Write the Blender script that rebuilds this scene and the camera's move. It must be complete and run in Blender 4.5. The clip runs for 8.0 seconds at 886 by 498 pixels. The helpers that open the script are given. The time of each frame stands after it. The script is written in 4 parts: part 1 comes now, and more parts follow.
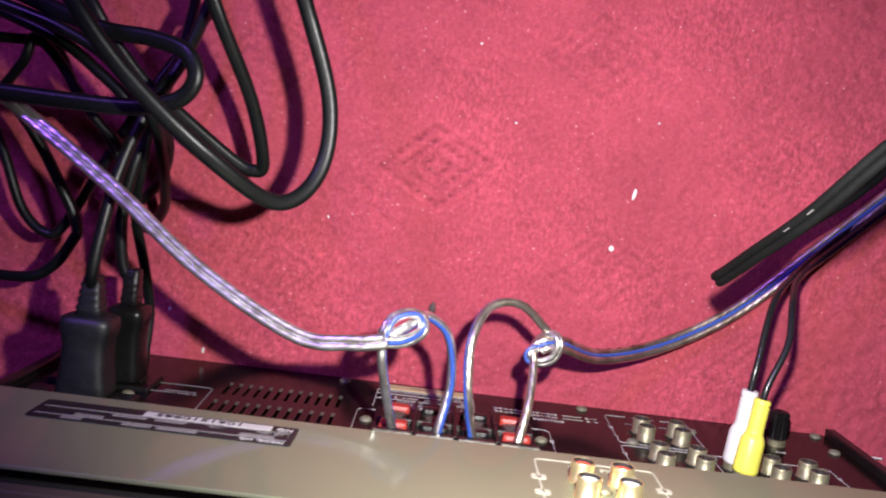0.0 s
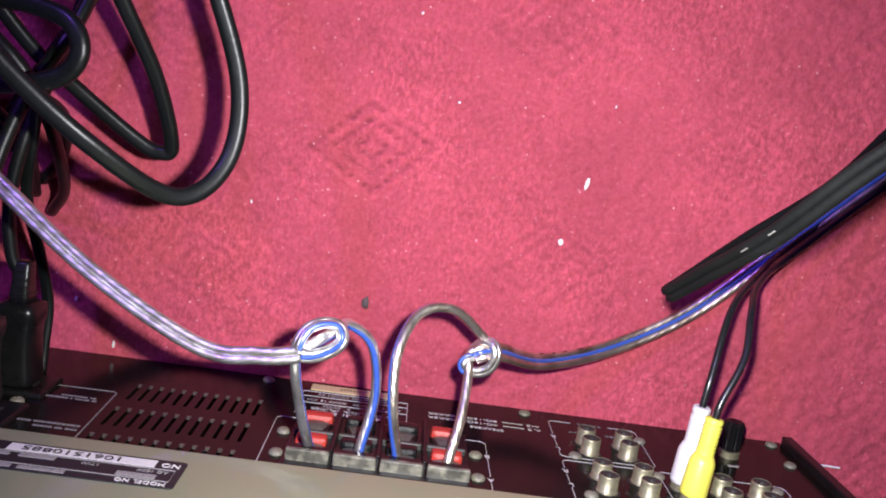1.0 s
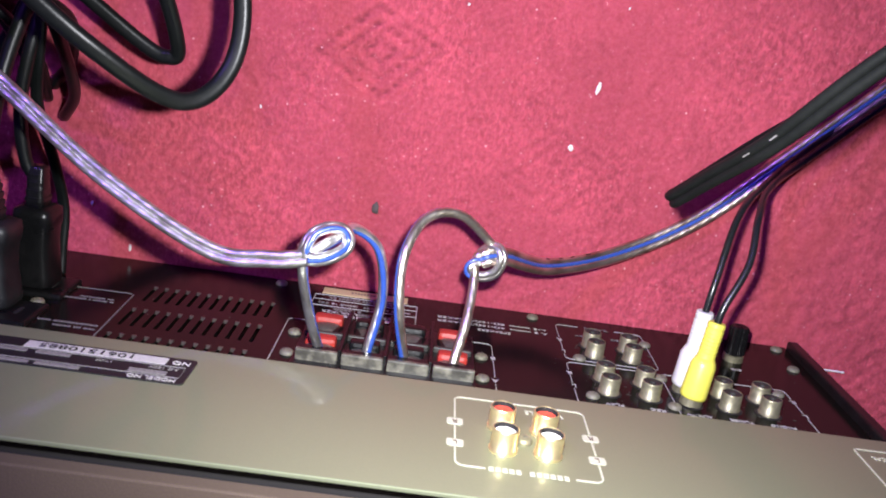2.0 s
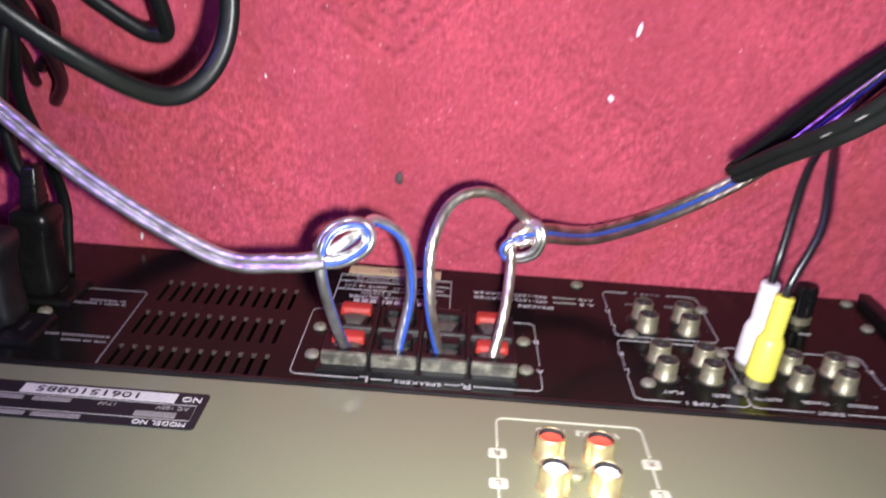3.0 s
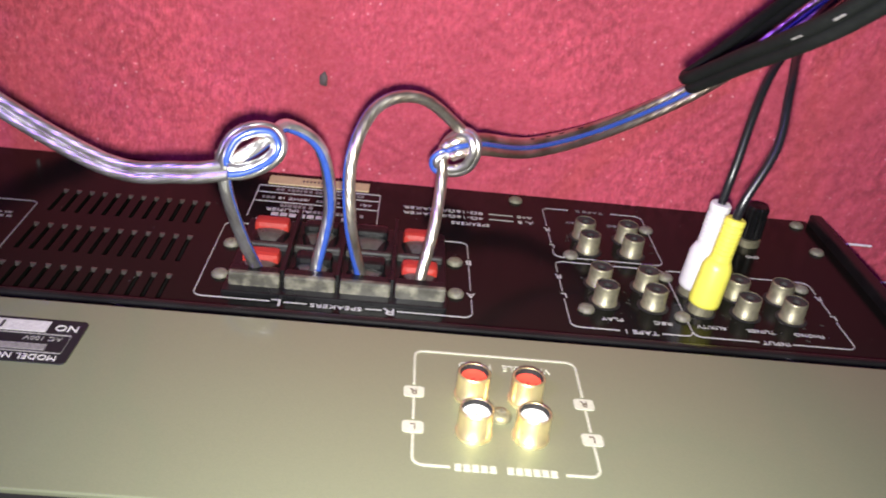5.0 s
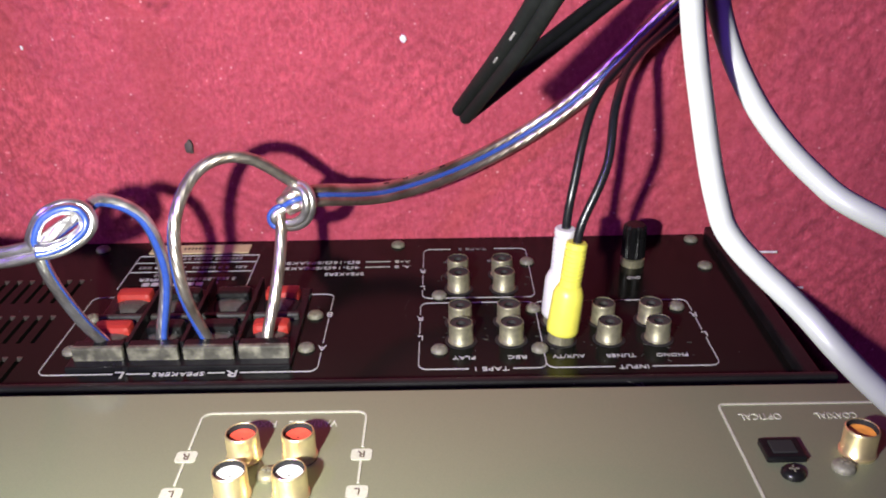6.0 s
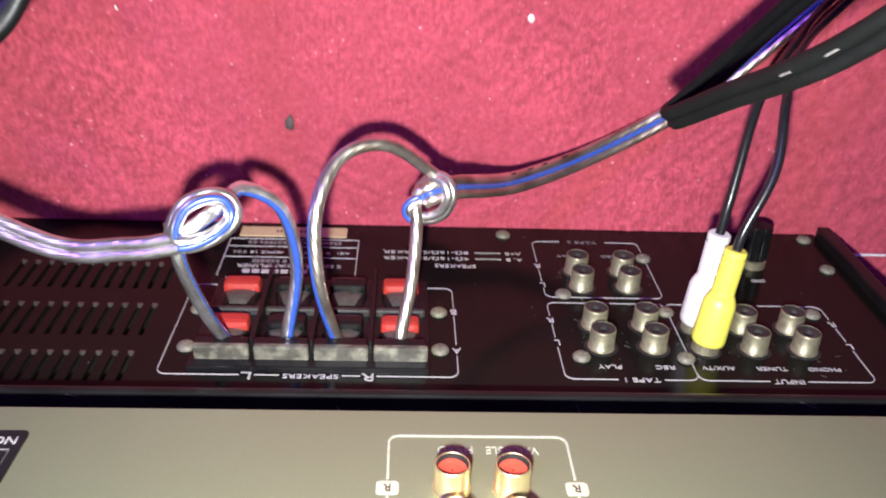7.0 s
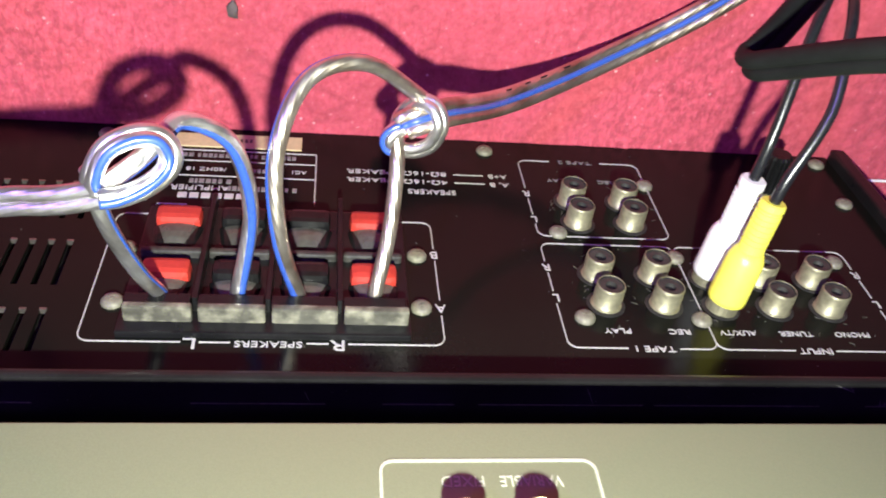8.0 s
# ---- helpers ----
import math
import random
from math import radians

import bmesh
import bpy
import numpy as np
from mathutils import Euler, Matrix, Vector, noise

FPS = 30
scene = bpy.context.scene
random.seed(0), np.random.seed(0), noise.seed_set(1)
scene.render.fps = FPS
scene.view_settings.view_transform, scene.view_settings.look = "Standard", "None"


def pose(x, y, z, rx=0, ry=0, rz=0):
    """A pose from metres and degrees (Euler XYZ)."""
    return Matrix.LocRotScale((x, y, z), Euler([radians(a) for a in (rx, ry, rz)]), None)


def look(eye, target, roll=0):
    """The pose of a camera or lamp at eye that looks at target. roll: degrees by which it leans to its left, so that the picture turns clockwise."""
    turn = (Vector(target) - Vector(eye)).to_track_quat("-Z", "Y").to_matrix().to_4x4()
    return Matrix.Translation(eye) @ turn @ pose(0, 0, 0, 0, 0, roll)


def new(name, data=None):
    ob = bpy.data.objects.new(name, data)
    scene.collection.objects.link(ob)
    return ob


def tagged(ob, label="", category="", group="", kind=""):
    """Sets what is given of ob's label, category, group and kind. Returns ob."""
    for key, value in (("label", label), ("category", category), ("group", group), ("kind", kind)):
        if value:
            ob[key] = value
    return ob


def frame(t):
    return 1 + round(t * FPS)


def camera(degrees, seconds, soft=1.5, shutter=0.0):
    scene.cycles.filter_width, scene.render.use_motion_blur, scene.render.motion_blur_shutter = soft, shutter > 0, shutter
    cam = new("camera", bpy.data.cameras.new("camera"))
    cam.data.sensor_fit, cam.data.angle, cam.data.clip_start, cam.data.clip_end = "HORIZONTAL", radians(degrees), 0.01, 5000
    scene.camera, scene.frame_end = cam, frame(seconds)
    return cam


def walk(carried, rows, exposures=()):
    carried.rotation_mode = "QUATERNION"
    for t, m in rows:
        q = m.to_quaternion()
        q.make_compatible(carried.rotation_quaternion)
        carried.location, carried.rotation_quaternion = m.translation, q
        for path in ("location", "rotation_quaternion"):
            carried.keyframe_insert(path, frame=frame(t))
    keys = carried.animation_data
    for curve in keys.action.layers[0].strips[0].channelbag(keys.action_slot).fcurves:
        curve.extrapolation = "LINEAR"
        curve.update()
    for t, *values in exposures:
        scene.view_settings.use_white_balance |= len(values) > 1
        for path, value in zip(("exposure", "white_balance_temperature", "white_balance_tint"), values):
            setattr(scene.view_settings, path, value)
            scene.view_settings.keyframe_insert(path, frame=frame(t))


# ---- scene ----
cam = camera(54.49, 8.0, soft=1.9, shutter=0.4)
PATH = [
    (0, (-0.0119, 0.1310, 0.4662), (-0.0072, -0.0956, -1.5209), -174.30),
    (0.5, (0.0035, 0.1468, 0.4368), (0.0454, -0.1593, -1.5392), 179.54),
    (1, (0.0048, 0.1491, 0.4241), (0.0858, -0.1840, -1.5462), 174.39),
    (1.5, (0.0105, 0.1397, 0.4225), (0.0889, -0.2510, -1.5374), 177.42),
    (1.7, (0.0109, 0.1414, 0.4272), (0.0861, -0.3326, -1.5144), 179.79),
    (2.8, (0.0180, 0.1729, 0.4040), (0.0008, -0.4980, -1.4801), -174.31),
    (3, (0.0131, 0.1685, 0.3836), (-0.0018, -0.5932, -1.4656), -174.71),
    (3.5, (-0.0064, 0.1598, 0.3460), (0.0527, -0.7742, -1.4214), -177.91),
    (4, (0.0008, 0.1589, 0.3356), (0.1302, -0.8221, -1.4025), 179.24),
    (4.2, (0.0044, 0.1558, 0.3325), (0.1445, -0.8338, -1.3999), 178.76),
    (5.3, (0.0403, 0.1590, 0.3593), (0.1289, -0.7563, -1.4167), 178.98),
    (5.5, (0.0589, 0.1515, 0.3587), (0.1052, -0.7472, -1.4274), 179.70),
    (5.7, (0.0801, 0.1532, 0.3539), (0.1010, -0.7269, -1.4419), 179.60),
    (6, (0.0957, 0.1611, 0.3515), (0.0905, -0.6960, -1.4555), 179.39),
    (6.5, (0.0881, 0.1606, 0.3554), (0.0689, -0.6851, -1.4569), -179.58),
    (6.7, (0.0605, 0.1589, 0.3499), (0.0642, -0.6989, -1.4567), 179.97),
    (7, (0.0333, 0.1646, 0.3274), (0.1259, -0.7799, -1.4331), 176.21),
    (7.5, (0.0275, 0.1637, 0.2882), (0.2560, -0.9875, -1.3313), 171.79),
    (8, (0.0185, 0.1627, 0.2696), (0.2936, -1.0698, -1.2812), 171.89),
]
# the filming camera's own exposure drifts a little
EXPOSURES = [(0, -0.36, 6500, 10), (0.5, -0.33, 6350, 10), (1, -0.31, 6150, 10), (1.7, -0.34, 6000, 10), (3, -0.32, 6150, 8), (3.5, -0.30, 6350, 4), (4.2, -0.32, 6400, 5), (5.5, -0.48, 6400, 5), (6.5, -0.46, 6200, 9),
             (7, -0.15, 6250, 6), (7.5, 0.08, 6350, 0), (8, 0.26, 6450, -5)]
walk(cam, [(t, look(eye, target, roll)) for t, eye, target, roll in PATH], EXPOSURES)

# ---- world and light ----
world = bpy.data.worlds.new("night")
scene.world = world
world.use_nodes = True
world.node_tree.nodes["Background"].inputs[0].default_value = (0.30, 0.10, 0.62, 1)
world.node_tree.nodes["Background"].inputs[1].default_value = 0.0


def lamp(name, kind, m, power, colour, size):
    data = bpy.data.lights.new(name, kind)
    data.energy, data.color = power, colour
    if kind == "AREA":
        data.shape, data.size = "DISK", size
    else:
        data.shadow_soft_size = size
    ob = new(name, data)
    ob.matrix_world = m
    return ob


# the torch of the phone that films, and an unseen violet lamp added high on one side
torch = lamp("torch", "SPOT", look((0.024, 0.146, 0.350), (0.056, 0.050, 0.03)), 12.4, (1.0, 0.96, 0.94), 0.005)
torch.data.spot_size, torch.data.spot_blend = radians(118), 0.95
# added to tint the shadows and the cables' sheen violet
lamp("unseen_violet_lamp", "AREA", look((-0.50, 0.80, 0.90), (0.0, 0.1, 0.05)), 9.5, (0.31, 0.12, 1.0), 0.16)


# ---- materials ----
def material(name, colour, rough=0.5, metal=0.0, vary=0.15, grain=400.0, bump=0.0, coat=0.0, second=None, big=12.0,
             blotch=0.0, transmission=0.0, spec=0.5, scratch=0.0):
    """A surface with grain and blotches at two scales; second is the colour of its dirt."""
    m = bpy.data.materials.new(name)
    m.use_nodes = True
    nt = m.node_tree
    b = nt.nodes["Principled BSDF"]
    b.inputs["Roughness"].default_value = rough
    b.inputs["Metallic"].default_value = metal
    b.inputs["Coat Weight"].default_value = coat
    b.inputs["Coat Roughness"].default_value = 0.08
    b.inputs["Transmission Weight"].default_value = transmission
    b.inputs["Specular IOR Level"].default_value = spec
    geo = nt.nodes.new("ShaderNodeTexCoord")
    fine = nt.nodes.new("ShaderNodeTexNoise")
    fine.inputs["Scale"].default_value = grain
    fine.inputs["Detail"].default_value = 4
    nt.links.new(geo.outputs["Object"], fine.inputs["Vector"])
    wide = nt.nodes.new("ShaderNodeTexNoise")
    wide.inputs["Scale"].default_value = big
    wide.inputs["Detail"].default_value = 6
    nt.links.new(geo.outputs["Object"], wide.inputs["Vector"])
    ramp = nt.nodes.new("ShaderNodeMapRange")
    ramp.inputs["To Min"].default_value = 1 - vary
    ramp.inputs["To Max"].default_value = 1 + vary
    ramp.inputs["From Min"].default_value, ramp.inputs["From Max"].default_value = 0.3, 0.7
    nt.links.new(fine.outputs["Fac"], ramp.inputs["Value"])
    mul = nt.nodes.new("ShaderNodeMix")
    mul.data_type, mul.blend_type = "RGBA", "MULTIPLY"
    mul.inputs["Factor"].default_value = 1.0
    dirt = nt.nodes.new("ShaderNodeMix")
    dirt.data_type = "RGBA"
    dirt.inputs["A"].default_value = (*colour, 1)
    dirt.inputs["B"].default_value = (*(second or colour), 1)
    dr = nt.nodes.new("ShaderNodeMapRange")
    dr.inputs["From Min"].default_value, dr.inputs["From Max"].default_value = 0.45, 0.75
    dr.inputs["To Max"].default_value = blotch
    nt.links.new(wide.outputs["Fac"], dr.inputs["Value"])
    nt.links.new(dr.outputs["Result"], dirt.inputs["Factor"])
    nt.links.new(dirt.outputs["Result"], mul.inputs["A"])
    nt.links.new(ramp.outputs["Result"], mul.inputs["B"])
    nt.links.new(mul.outputs["Result"], b.inputs["Base Color"])
    rr = nt.nodes.new("ShaderNodeMapRange")
    rr.inputs["To Min"].default_value, rr.inputs["To Max"].default_value = max(rough - 0.08, 0.02), min(rough + 0.12, 1)
    nt.links.new(wide.outputs["Fac"], rr.inputs["Value"])
    nt.links.new(rr.outputs["Result"], b.inputs["Roughness"])
    if bump:
        bp = nt.nodes.new("ShaderNodeBump")
        bp.inputs["Strength"].default_value = bump
        bp.inputs["Distance"].default_value = 0.0006
        nt.links.new(fine.outputs["Fac"], bp.inputs["Height"])
        nt.links.new(bp.outputs["Normal"], b.inputs["Normal"])
    return m


M_PANEL = material("brown_black_enamel", (0.0044, 0.0048, 0.0038), 0.16, 0, 0.15, 900, 0.03, second=(0.0075, 0.0078, 0.0062), blotch=0.6, big=25, spec=0.13)
M_COVER = material("black_vinyl_steel", (0.0065, 0.0062, 0.006), 0.34, 0, 0.25, 1100, 0.07, second=(0.018, 0.0175, 0.017), blotch=0.6, big=30, spec=0.3)
# near-black for black parts; holes and the case inside get shade by colour
M_DARK = material("black_and_hole_shade", (0.004, 0.003, 0.003), 0.8)
M_SLOT = material("glint_steel", (0.2, 0.18, 0.155), 0.35, 0.8, 0.3, 600)
M_PRINT = material("white_screen_print", (0.37, 0.355, 0.345), 0.55, 0, 0.18, 1500)
M_DIMPRINT = material("worn_grey_print", (0.15, 0.14, 0.135), 0.6, 0, 0.3, 1500)
M_CHAMP = material("champagne_sheet_metal", (0.215, 0.234, 0.145), 0.50, 0.55, 0.05, 2500, 0.06, coat=0.45, second=(0.195, 0.212, 0.130), blotch=0.35, big=9)
M_PALEPRINT = material("pale_screen_print", (0.33, 0.32, 0.25), 0.5, 0, 0.12, 1500)
M_CHAMPTOP = material("brown_lid_paint", (0.105, 0.078, 0.058), 0.45, 0.3, 0.1, 1500, 0.1)
M_SCREW = material("nickel_screw", (0.17, 0.162, 0.12), 0.58, 0.25, 0.25, 900, 0.3, second=(0.13, 0.12, 0.09), blotch=0.6, big=300)
M_NICKEL = material("aged_nickel", (0.25, 0.235, 0.15), 0.44, 0.6, 0.2, 500, 0.1, second=(0.13, 0.115, 0.07), blotch=0.6, big=150)
M_GOLD = material("gold_plate", (0.92, 0.76, 0.4), 0.30, 0.9, 0.06, 500)
M_BLACKP = material("black_plastic", (0.005, 0.005, 0.0054), 0.28, 0, 0.2, 700, 0.12, second=(0.018, 0.017, 0.016), blotch=0.3, big=80, spec=0.26)
M_DUSTP = material("dusty_black_plastic", (0.062, 0.060, 0.046), 0.32, 0, 0.32, 330, 0.3, second=(0.23, 0.222, 0.16), blotch=1.0, big=210)
M_SOCKET = material("dusty_socket_plastic", (0.022, 0.021, 0.019), 0.5, 0, 0.3, 700, 0.2, second=(0.055, 0.052, 0.044), blotch=0.6, big=200)
M_FUNNEL = material("grey_guide_plastic", (0.050, 0.049, 0.045), 0.27, 0, 0.2, 500, 0.1, second=(0.098, 0.094, 0.084), blotch=0.5, big=120)
M_RED = material("red_lever_plastic", (0.34, 0.030, 0.022), 0.36, 0, 0.10, 600, 0.1, second=(0.29, 0.027, 0.019), blotch=0.5, big=120)
M_REDIN = material("red_insulator", (0.52, 0.055, 0.032), 0.4)
M_WHITEIN = material("white_insulator", (0.6, 0.58, 0.54), 0.4)
M_ORANGEIN = material("orange_insulator", (0.58, 0.22, 0.04), 0.4)
M_YELLOW = material("yellow_pvc", (0.68, 0.64, 0.085), 0.36, 0, 0.05, 500, 0.06)
M_WHITE = material("white_pvc", (0.58, 0.57, 0.55), 0.42, 0, 0.04, 500, 0.05)
M_CREAM = material("cream_paper_label", (0.50, 0.40, 0.21), 0.7, 0, 0.08, 700, 0.1, second=(0.40, 0.30, 0.15), blotch=0.5, big=60)
M_LABEL = material("black_foil_label", (0.006, 0.006, 0.0075), 0.45, 0, 0.2, 800)
M_CORD = material("black_rubber_cord", (0.0036, 0.0046, 0.0044), 0.36, 0, 0.2, 600, 0.12, second=(0.0075, 0.0080, 0.0082), blotch=0.4, big=60, spec=0.3)
M_DULL = material("dull_black_pvc", (0.0036, 0.0042, 0.0040), 0.60, 0, 0.2, 600, 0.12, second=(0.0065, 0.0070, 0.0066), blotch=0.4, big=60, spec=0.18)
M_PLUG = material("black_moulded_vinyl", (0.0050, 0.0056, 0.0070), 0.46, 0, 0.2, 700, 0.1, second=(0.014, 0.0145, 0.0165), blotch=0.5, big=90)
M_GRIME = material("dark_dust_film", (0.007, 0.0068, 0.006), 0.6, 0, 0.4, 900, 0.3, second=(0.03, 0.028, 0.023), blotch=0.7, big=220)
M_SMEAR = material("pale_smear", (0.060, 0.057, 0.046), 0.5, 0, 0.4, 900, second=(0.02, 0.019, 0.016), blotch=0.8, big=300)
M_THIN = material("black_pvc_wire", (0.010, 0.010, 0.012), 0.25, 0, 0.2, 600, 0.05)
M_BLUE = material("blue_stripe_pvc", (0.032, 0.075, 0.31), 0.26, 0, 0.10, 500, coat=0.5)
M_SHEATH = material("white_rubbery_sheath", (0.26, 0.268, 0.255), 0.35, 0, 0.05, 300, 0.05, second=(0.21, 0.218, 0.207), blotch=0.5, big=40)
M_LINT = material("white_lint", (0.62, 0.58, 0.58), 0.8)
M_CRUMB = material("grey_crumb", (0.07, 0.05, 0.05), 0.8)
M_WALL = material("room_plaster", (0.32, 0.28, 0.27), 0.85, 0, 0.06, 60, 0.2, second=(0.26, 0.22, 0.22), blotch=0.4, big=2)


def strand_pvc(name, dull, bright):
    """Twisted tinned strands seen through clear plastic: bands run round the cord along its own coordinates."""
    m = bpy.data.materials.new(name)
    m.use_nodes = True
    nt = m.node_tree
    b = nt.nodes["Principled BSDF"]
    b.inputs["Metallic"].default_value = 0.93
    b.inputs["Roughness"].default_value = 0.34
    b.inputs["Coat Weight"].default_value = 1.0
    b.inputs["Coat Roughness"].default_value = 0.12
    uv = nt.nodes.new("ShaderNodeTexCoord")
    sep = nt.nodes.new("ShaderNodeSeparateXYZ")
    nt.links.new(uv.outputs["UV"], sep.inputs["Vector"])
    turn = nt.nodes.new("ShaderNodeMath")
    turn.operation = "MULTIPLY_ADD"
    turn.inputs[1].default_value = 9.0
    nt.links.new(sep.outputs["Y"], turn.inputs[0])
    nt.links.new(sep.outputs["X"], turn.inputs[2])
    wave = nt.nodes.new("ShaderNodeMath")
    wave.operation = "SINE"
    scale = nt.nodes.new("ShaderNodeMath")
    scale.operation = "MULTIPLY"
    scale.inputs[1].default_value = 6.2832
    nt.links.new(turn.outputs[0], scale.inputs[0])
    nt.links.new(scale.outputs[0], wave.inputs[0])
    ns = nt.nodes.new("ShaderNodeTexNoise")
    ns.inputs["Scale"].default_value = 110
    ns.inputs["Detail"].default_value = 5
    nt.links.new(uv.outputs["Object"], ns.inputs["Vector"])
    ramp = nt.nodes.new("ShaderNodeValToRGB")
    ramp.color_ramp.elements[0].position, ramp.color_ramp.elements[0].color = 0.30, (*dull, 1)
    ramp.color_ramp.elements[1].position, ramp.color_ramp.elements[1].color = 0.62, (*bright, 1)
    nt.links.new(ns.outputs["Fac"], ramp.inputs["Fac"])
    nt.links.new(ramp.outputs["Color"], b.inputs["Base Color"])
    worn = nt.nodes.new("ShaderNodeTexNoise")
    worn.inputs["Scale"].default_value = 420
    worn.inputs["Detail"].default_value = 3
    nt.links.new(uv.outputs["Object"], worn.inputs["Vector"])
    mixed = nt.nodes.new("ShaderNodeMath")
    mixed.operation = "MULTIPLY_ADD"
    mixed.inputs[1].default_value = 0.42
    nt.links.new(wave.outputs[0], mixed.inputs[0])
    nt.links.new(worn.outputs["Fac"], mixed.inputs[2])
    bp = nt.nodes.new("ShaderNodeBump")
    bp.inputs["Strength"].default_value = 0.27
    bp.inputs["Distance"].default_value = 0.0003
    nt.links.new(mixed.outputs[0], bp.inputs["Height"])
    nt.links.new(bp.outputs["Normal"], b.inputs["Normal"])
    return m


M_TINNED = strand_pvc("tinned_strands_in_clear_pvc", (0.42, 0.39, 0.34), (0.88, 0.87, 0.85))
# the same strands in tan and brown: less caught light put into their colour
M_TAN_STRAND = strand_pvc("tan_strands_in_clear_pvc", (0.34, 0.275, 0.20), (0.70, 0.64, 0.55))
M_BROWN_STRAND = strand_pvc("brown_strands_in_clear_pvc", (0.31, 0.235, 0.165), (0.66, 0.575, 0.47))


def carpet_material():
    m = bpy.data.materials.new("red_carpet_pile")
    m.use_nodes = True
    nt = m.node_tree
    b = nt.nodes["Principled BSDF"]
    b.inputs["Roughness"].default_value = 0.9
    b.inputs["Specular IOR Level"].default_value = 0.25
    b.inputs["Sheen Weight"].default_value = 0.35
    b.inputs["Sheen Roughness"].default_value = 0.4
    b.inputs["Sheen Tint"].default_value = (1.0, 0.45, 0.55, 1)
    tc = nt.nodes.new("ShaderNodeTexCoord")
    def grain(scale, detail):
        n = nt.nodes.new("ShaderNodeTexNoise")
        n.inputs["Scale"].default_value, n.inputs["Detail"].default_value, n.inputs["Roughness"].default_value = scale, detail, 0.65
        nt.links.new(tc.outputs["Object"], n.inputs["Vector"])
        return n.outputs["Fac"]

    def span(value, lo, hi, to_lo, to_hi):
        n = nt.nodes.new("ShaderNodeMapRange")
        for key, v in (("From Min", lo), ("From Max", hi), ("To Min", to_lo), ("To Max", to_hi)):
            n.inputs[key].default_value = v
        nt.links.new(value, n.inputs["Value"])
        return n.outputs["Result"]

    def times(p, q):
        n = nt.nodes.new("ShaderNodeMath")
        n.operation = "MULTIPLY"
        nt.links.new(p, n.inputs[0])
        nt.links.new(q, n.inputs[1])
        return n.outputs[0]

    # tufts lie over in patches; light caught or lost is in their colour
    lie = nt.nodes.new("ShaderNodeMapping")
    lie.inputs["Scale"].default_value = (1.0, 0.5, 1.0)
    lie.inputs["Rotation"].default_value = (0.0, 0.0, 0.12)
    nt.links.new(tc.outputs["Object"], lie.inputs["Vector"])
    tuft = nt.nodes.new("ShaderNodeTexNoise")
    tuft.inputs["Scale"].default_value, tuft.inputs["Detail"].default_value, tuft.inputs["Distortion"].default_value = 560, 2, 0.7
    nt.links.new(lie.outputs["Vector"], tuft.inputs["Vector"])
    patch = nt.nodes.new("ShaderNodeMix")
    patch.data_type = "FLOAT"
    patch.inputs["A"].default_value = 1.0
    nt.links.new(span(grain(11, 3), 0.38, 0.60, 0.12, 1.0), patch.inputs["Factor"])
    nt.links.new(span(tuft.outputs["Fac"], 0.36, 0.66, 0.80, 1.25), patch.inputs["B"])
    ramp = nt.nodes.new("ShaderNodeValToRGB")
    ramp.color_ramp.elements[0].position, ramp.color_ramp.elements[0].color = 0.32, (0.325, 0.045, 0.066, 1)
    ramp.color_ramp.elements[1].position, ramp.color_ramp.elements[1].color = 0.66, (0.395, 0.066, 0.093, 1)
    fleck = ramp.color_ramp.elements.new(0.74)
    fleck.color = (0.62, 0.21, 0.23, 1)
    nt.links.new(grain(430, 4), ramp.inputs["Fac"])
    stamp_shade = nt.nodes.new("ShaderNodeAttribute")
    stamp_shade.attribute_name = "stamp_shade"
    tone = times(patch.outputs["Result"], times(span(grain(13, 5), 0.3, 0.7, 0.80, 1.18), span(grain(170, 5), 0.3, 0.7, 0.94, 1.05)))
    # relief shading put into the colour: grooves darker, ridges lighter
    tone = times(tone, span(stamp_shade.outputs["Fac"], -1, 1, 1.42, 0.62))
    mix = nt.nodes.new("ShaderNodeMix")
    mix.data_type, mix.blend_type = "RGBA", "MULTIPLY"
    mix.inputs["Factor"].default_value = 1.0
    nt.links.new(ramp.outputs["Color"], mix.inputs["A"])
    nt.links.new(tone, mix.inputs["B"])
    # stray pale fibre ends
    cell = nt.nodes.new("ShaderNodeTexVoronoi")
    cell.inputs["Scale"].default_value = 210
    nt.links.new(tc.outputs["Object"], cell.inputs["Vector"])
    pick = nt.nodes.new("ShaderNodeSeparateColor")
    nt.links.new(cell.outputs["Color"], pick.inputs["Color"])
    specks = nt.nodes.new("ShaderNodeMix")
    specks.data_type = "RGBA"
    specks.inputs["B"].default_value = (0.66, 0.30, 0.33, 1)
    nt.links.new(times(span(cell.outputs["Distance"], 0.06, 0.15, 0.9, 0.0), span(pick.outputs["Red"], 0.68, 0.98, 0.0, 1.0)), specks.inputs["Factor"])
    nt.links.new(mix.outputs["Result"], specks.inputs["A"])
    nt.links.new(specks.outputs["Result"], b.inputs["Base Color"])
    bp = nt.nodes.new("ShaderNodeBump")
    bp.inputs["Strength"].default_value = 0.38
    bp.inputs["Distance"].default_value = 0.0010
    nt.links.new(grain(620, 4), bp.inputs["Height"])
    nt.links.new(bp.outputs["Normal"], b.inputs["Normal"])
    return m


M_CARPET = carpet_material()


# ---- builders ----
def empty(name, at=(0, 0, 0)):
    ob = new(name)
    ob.location = at
    ob.empty_display_size = 0.02
    return ob


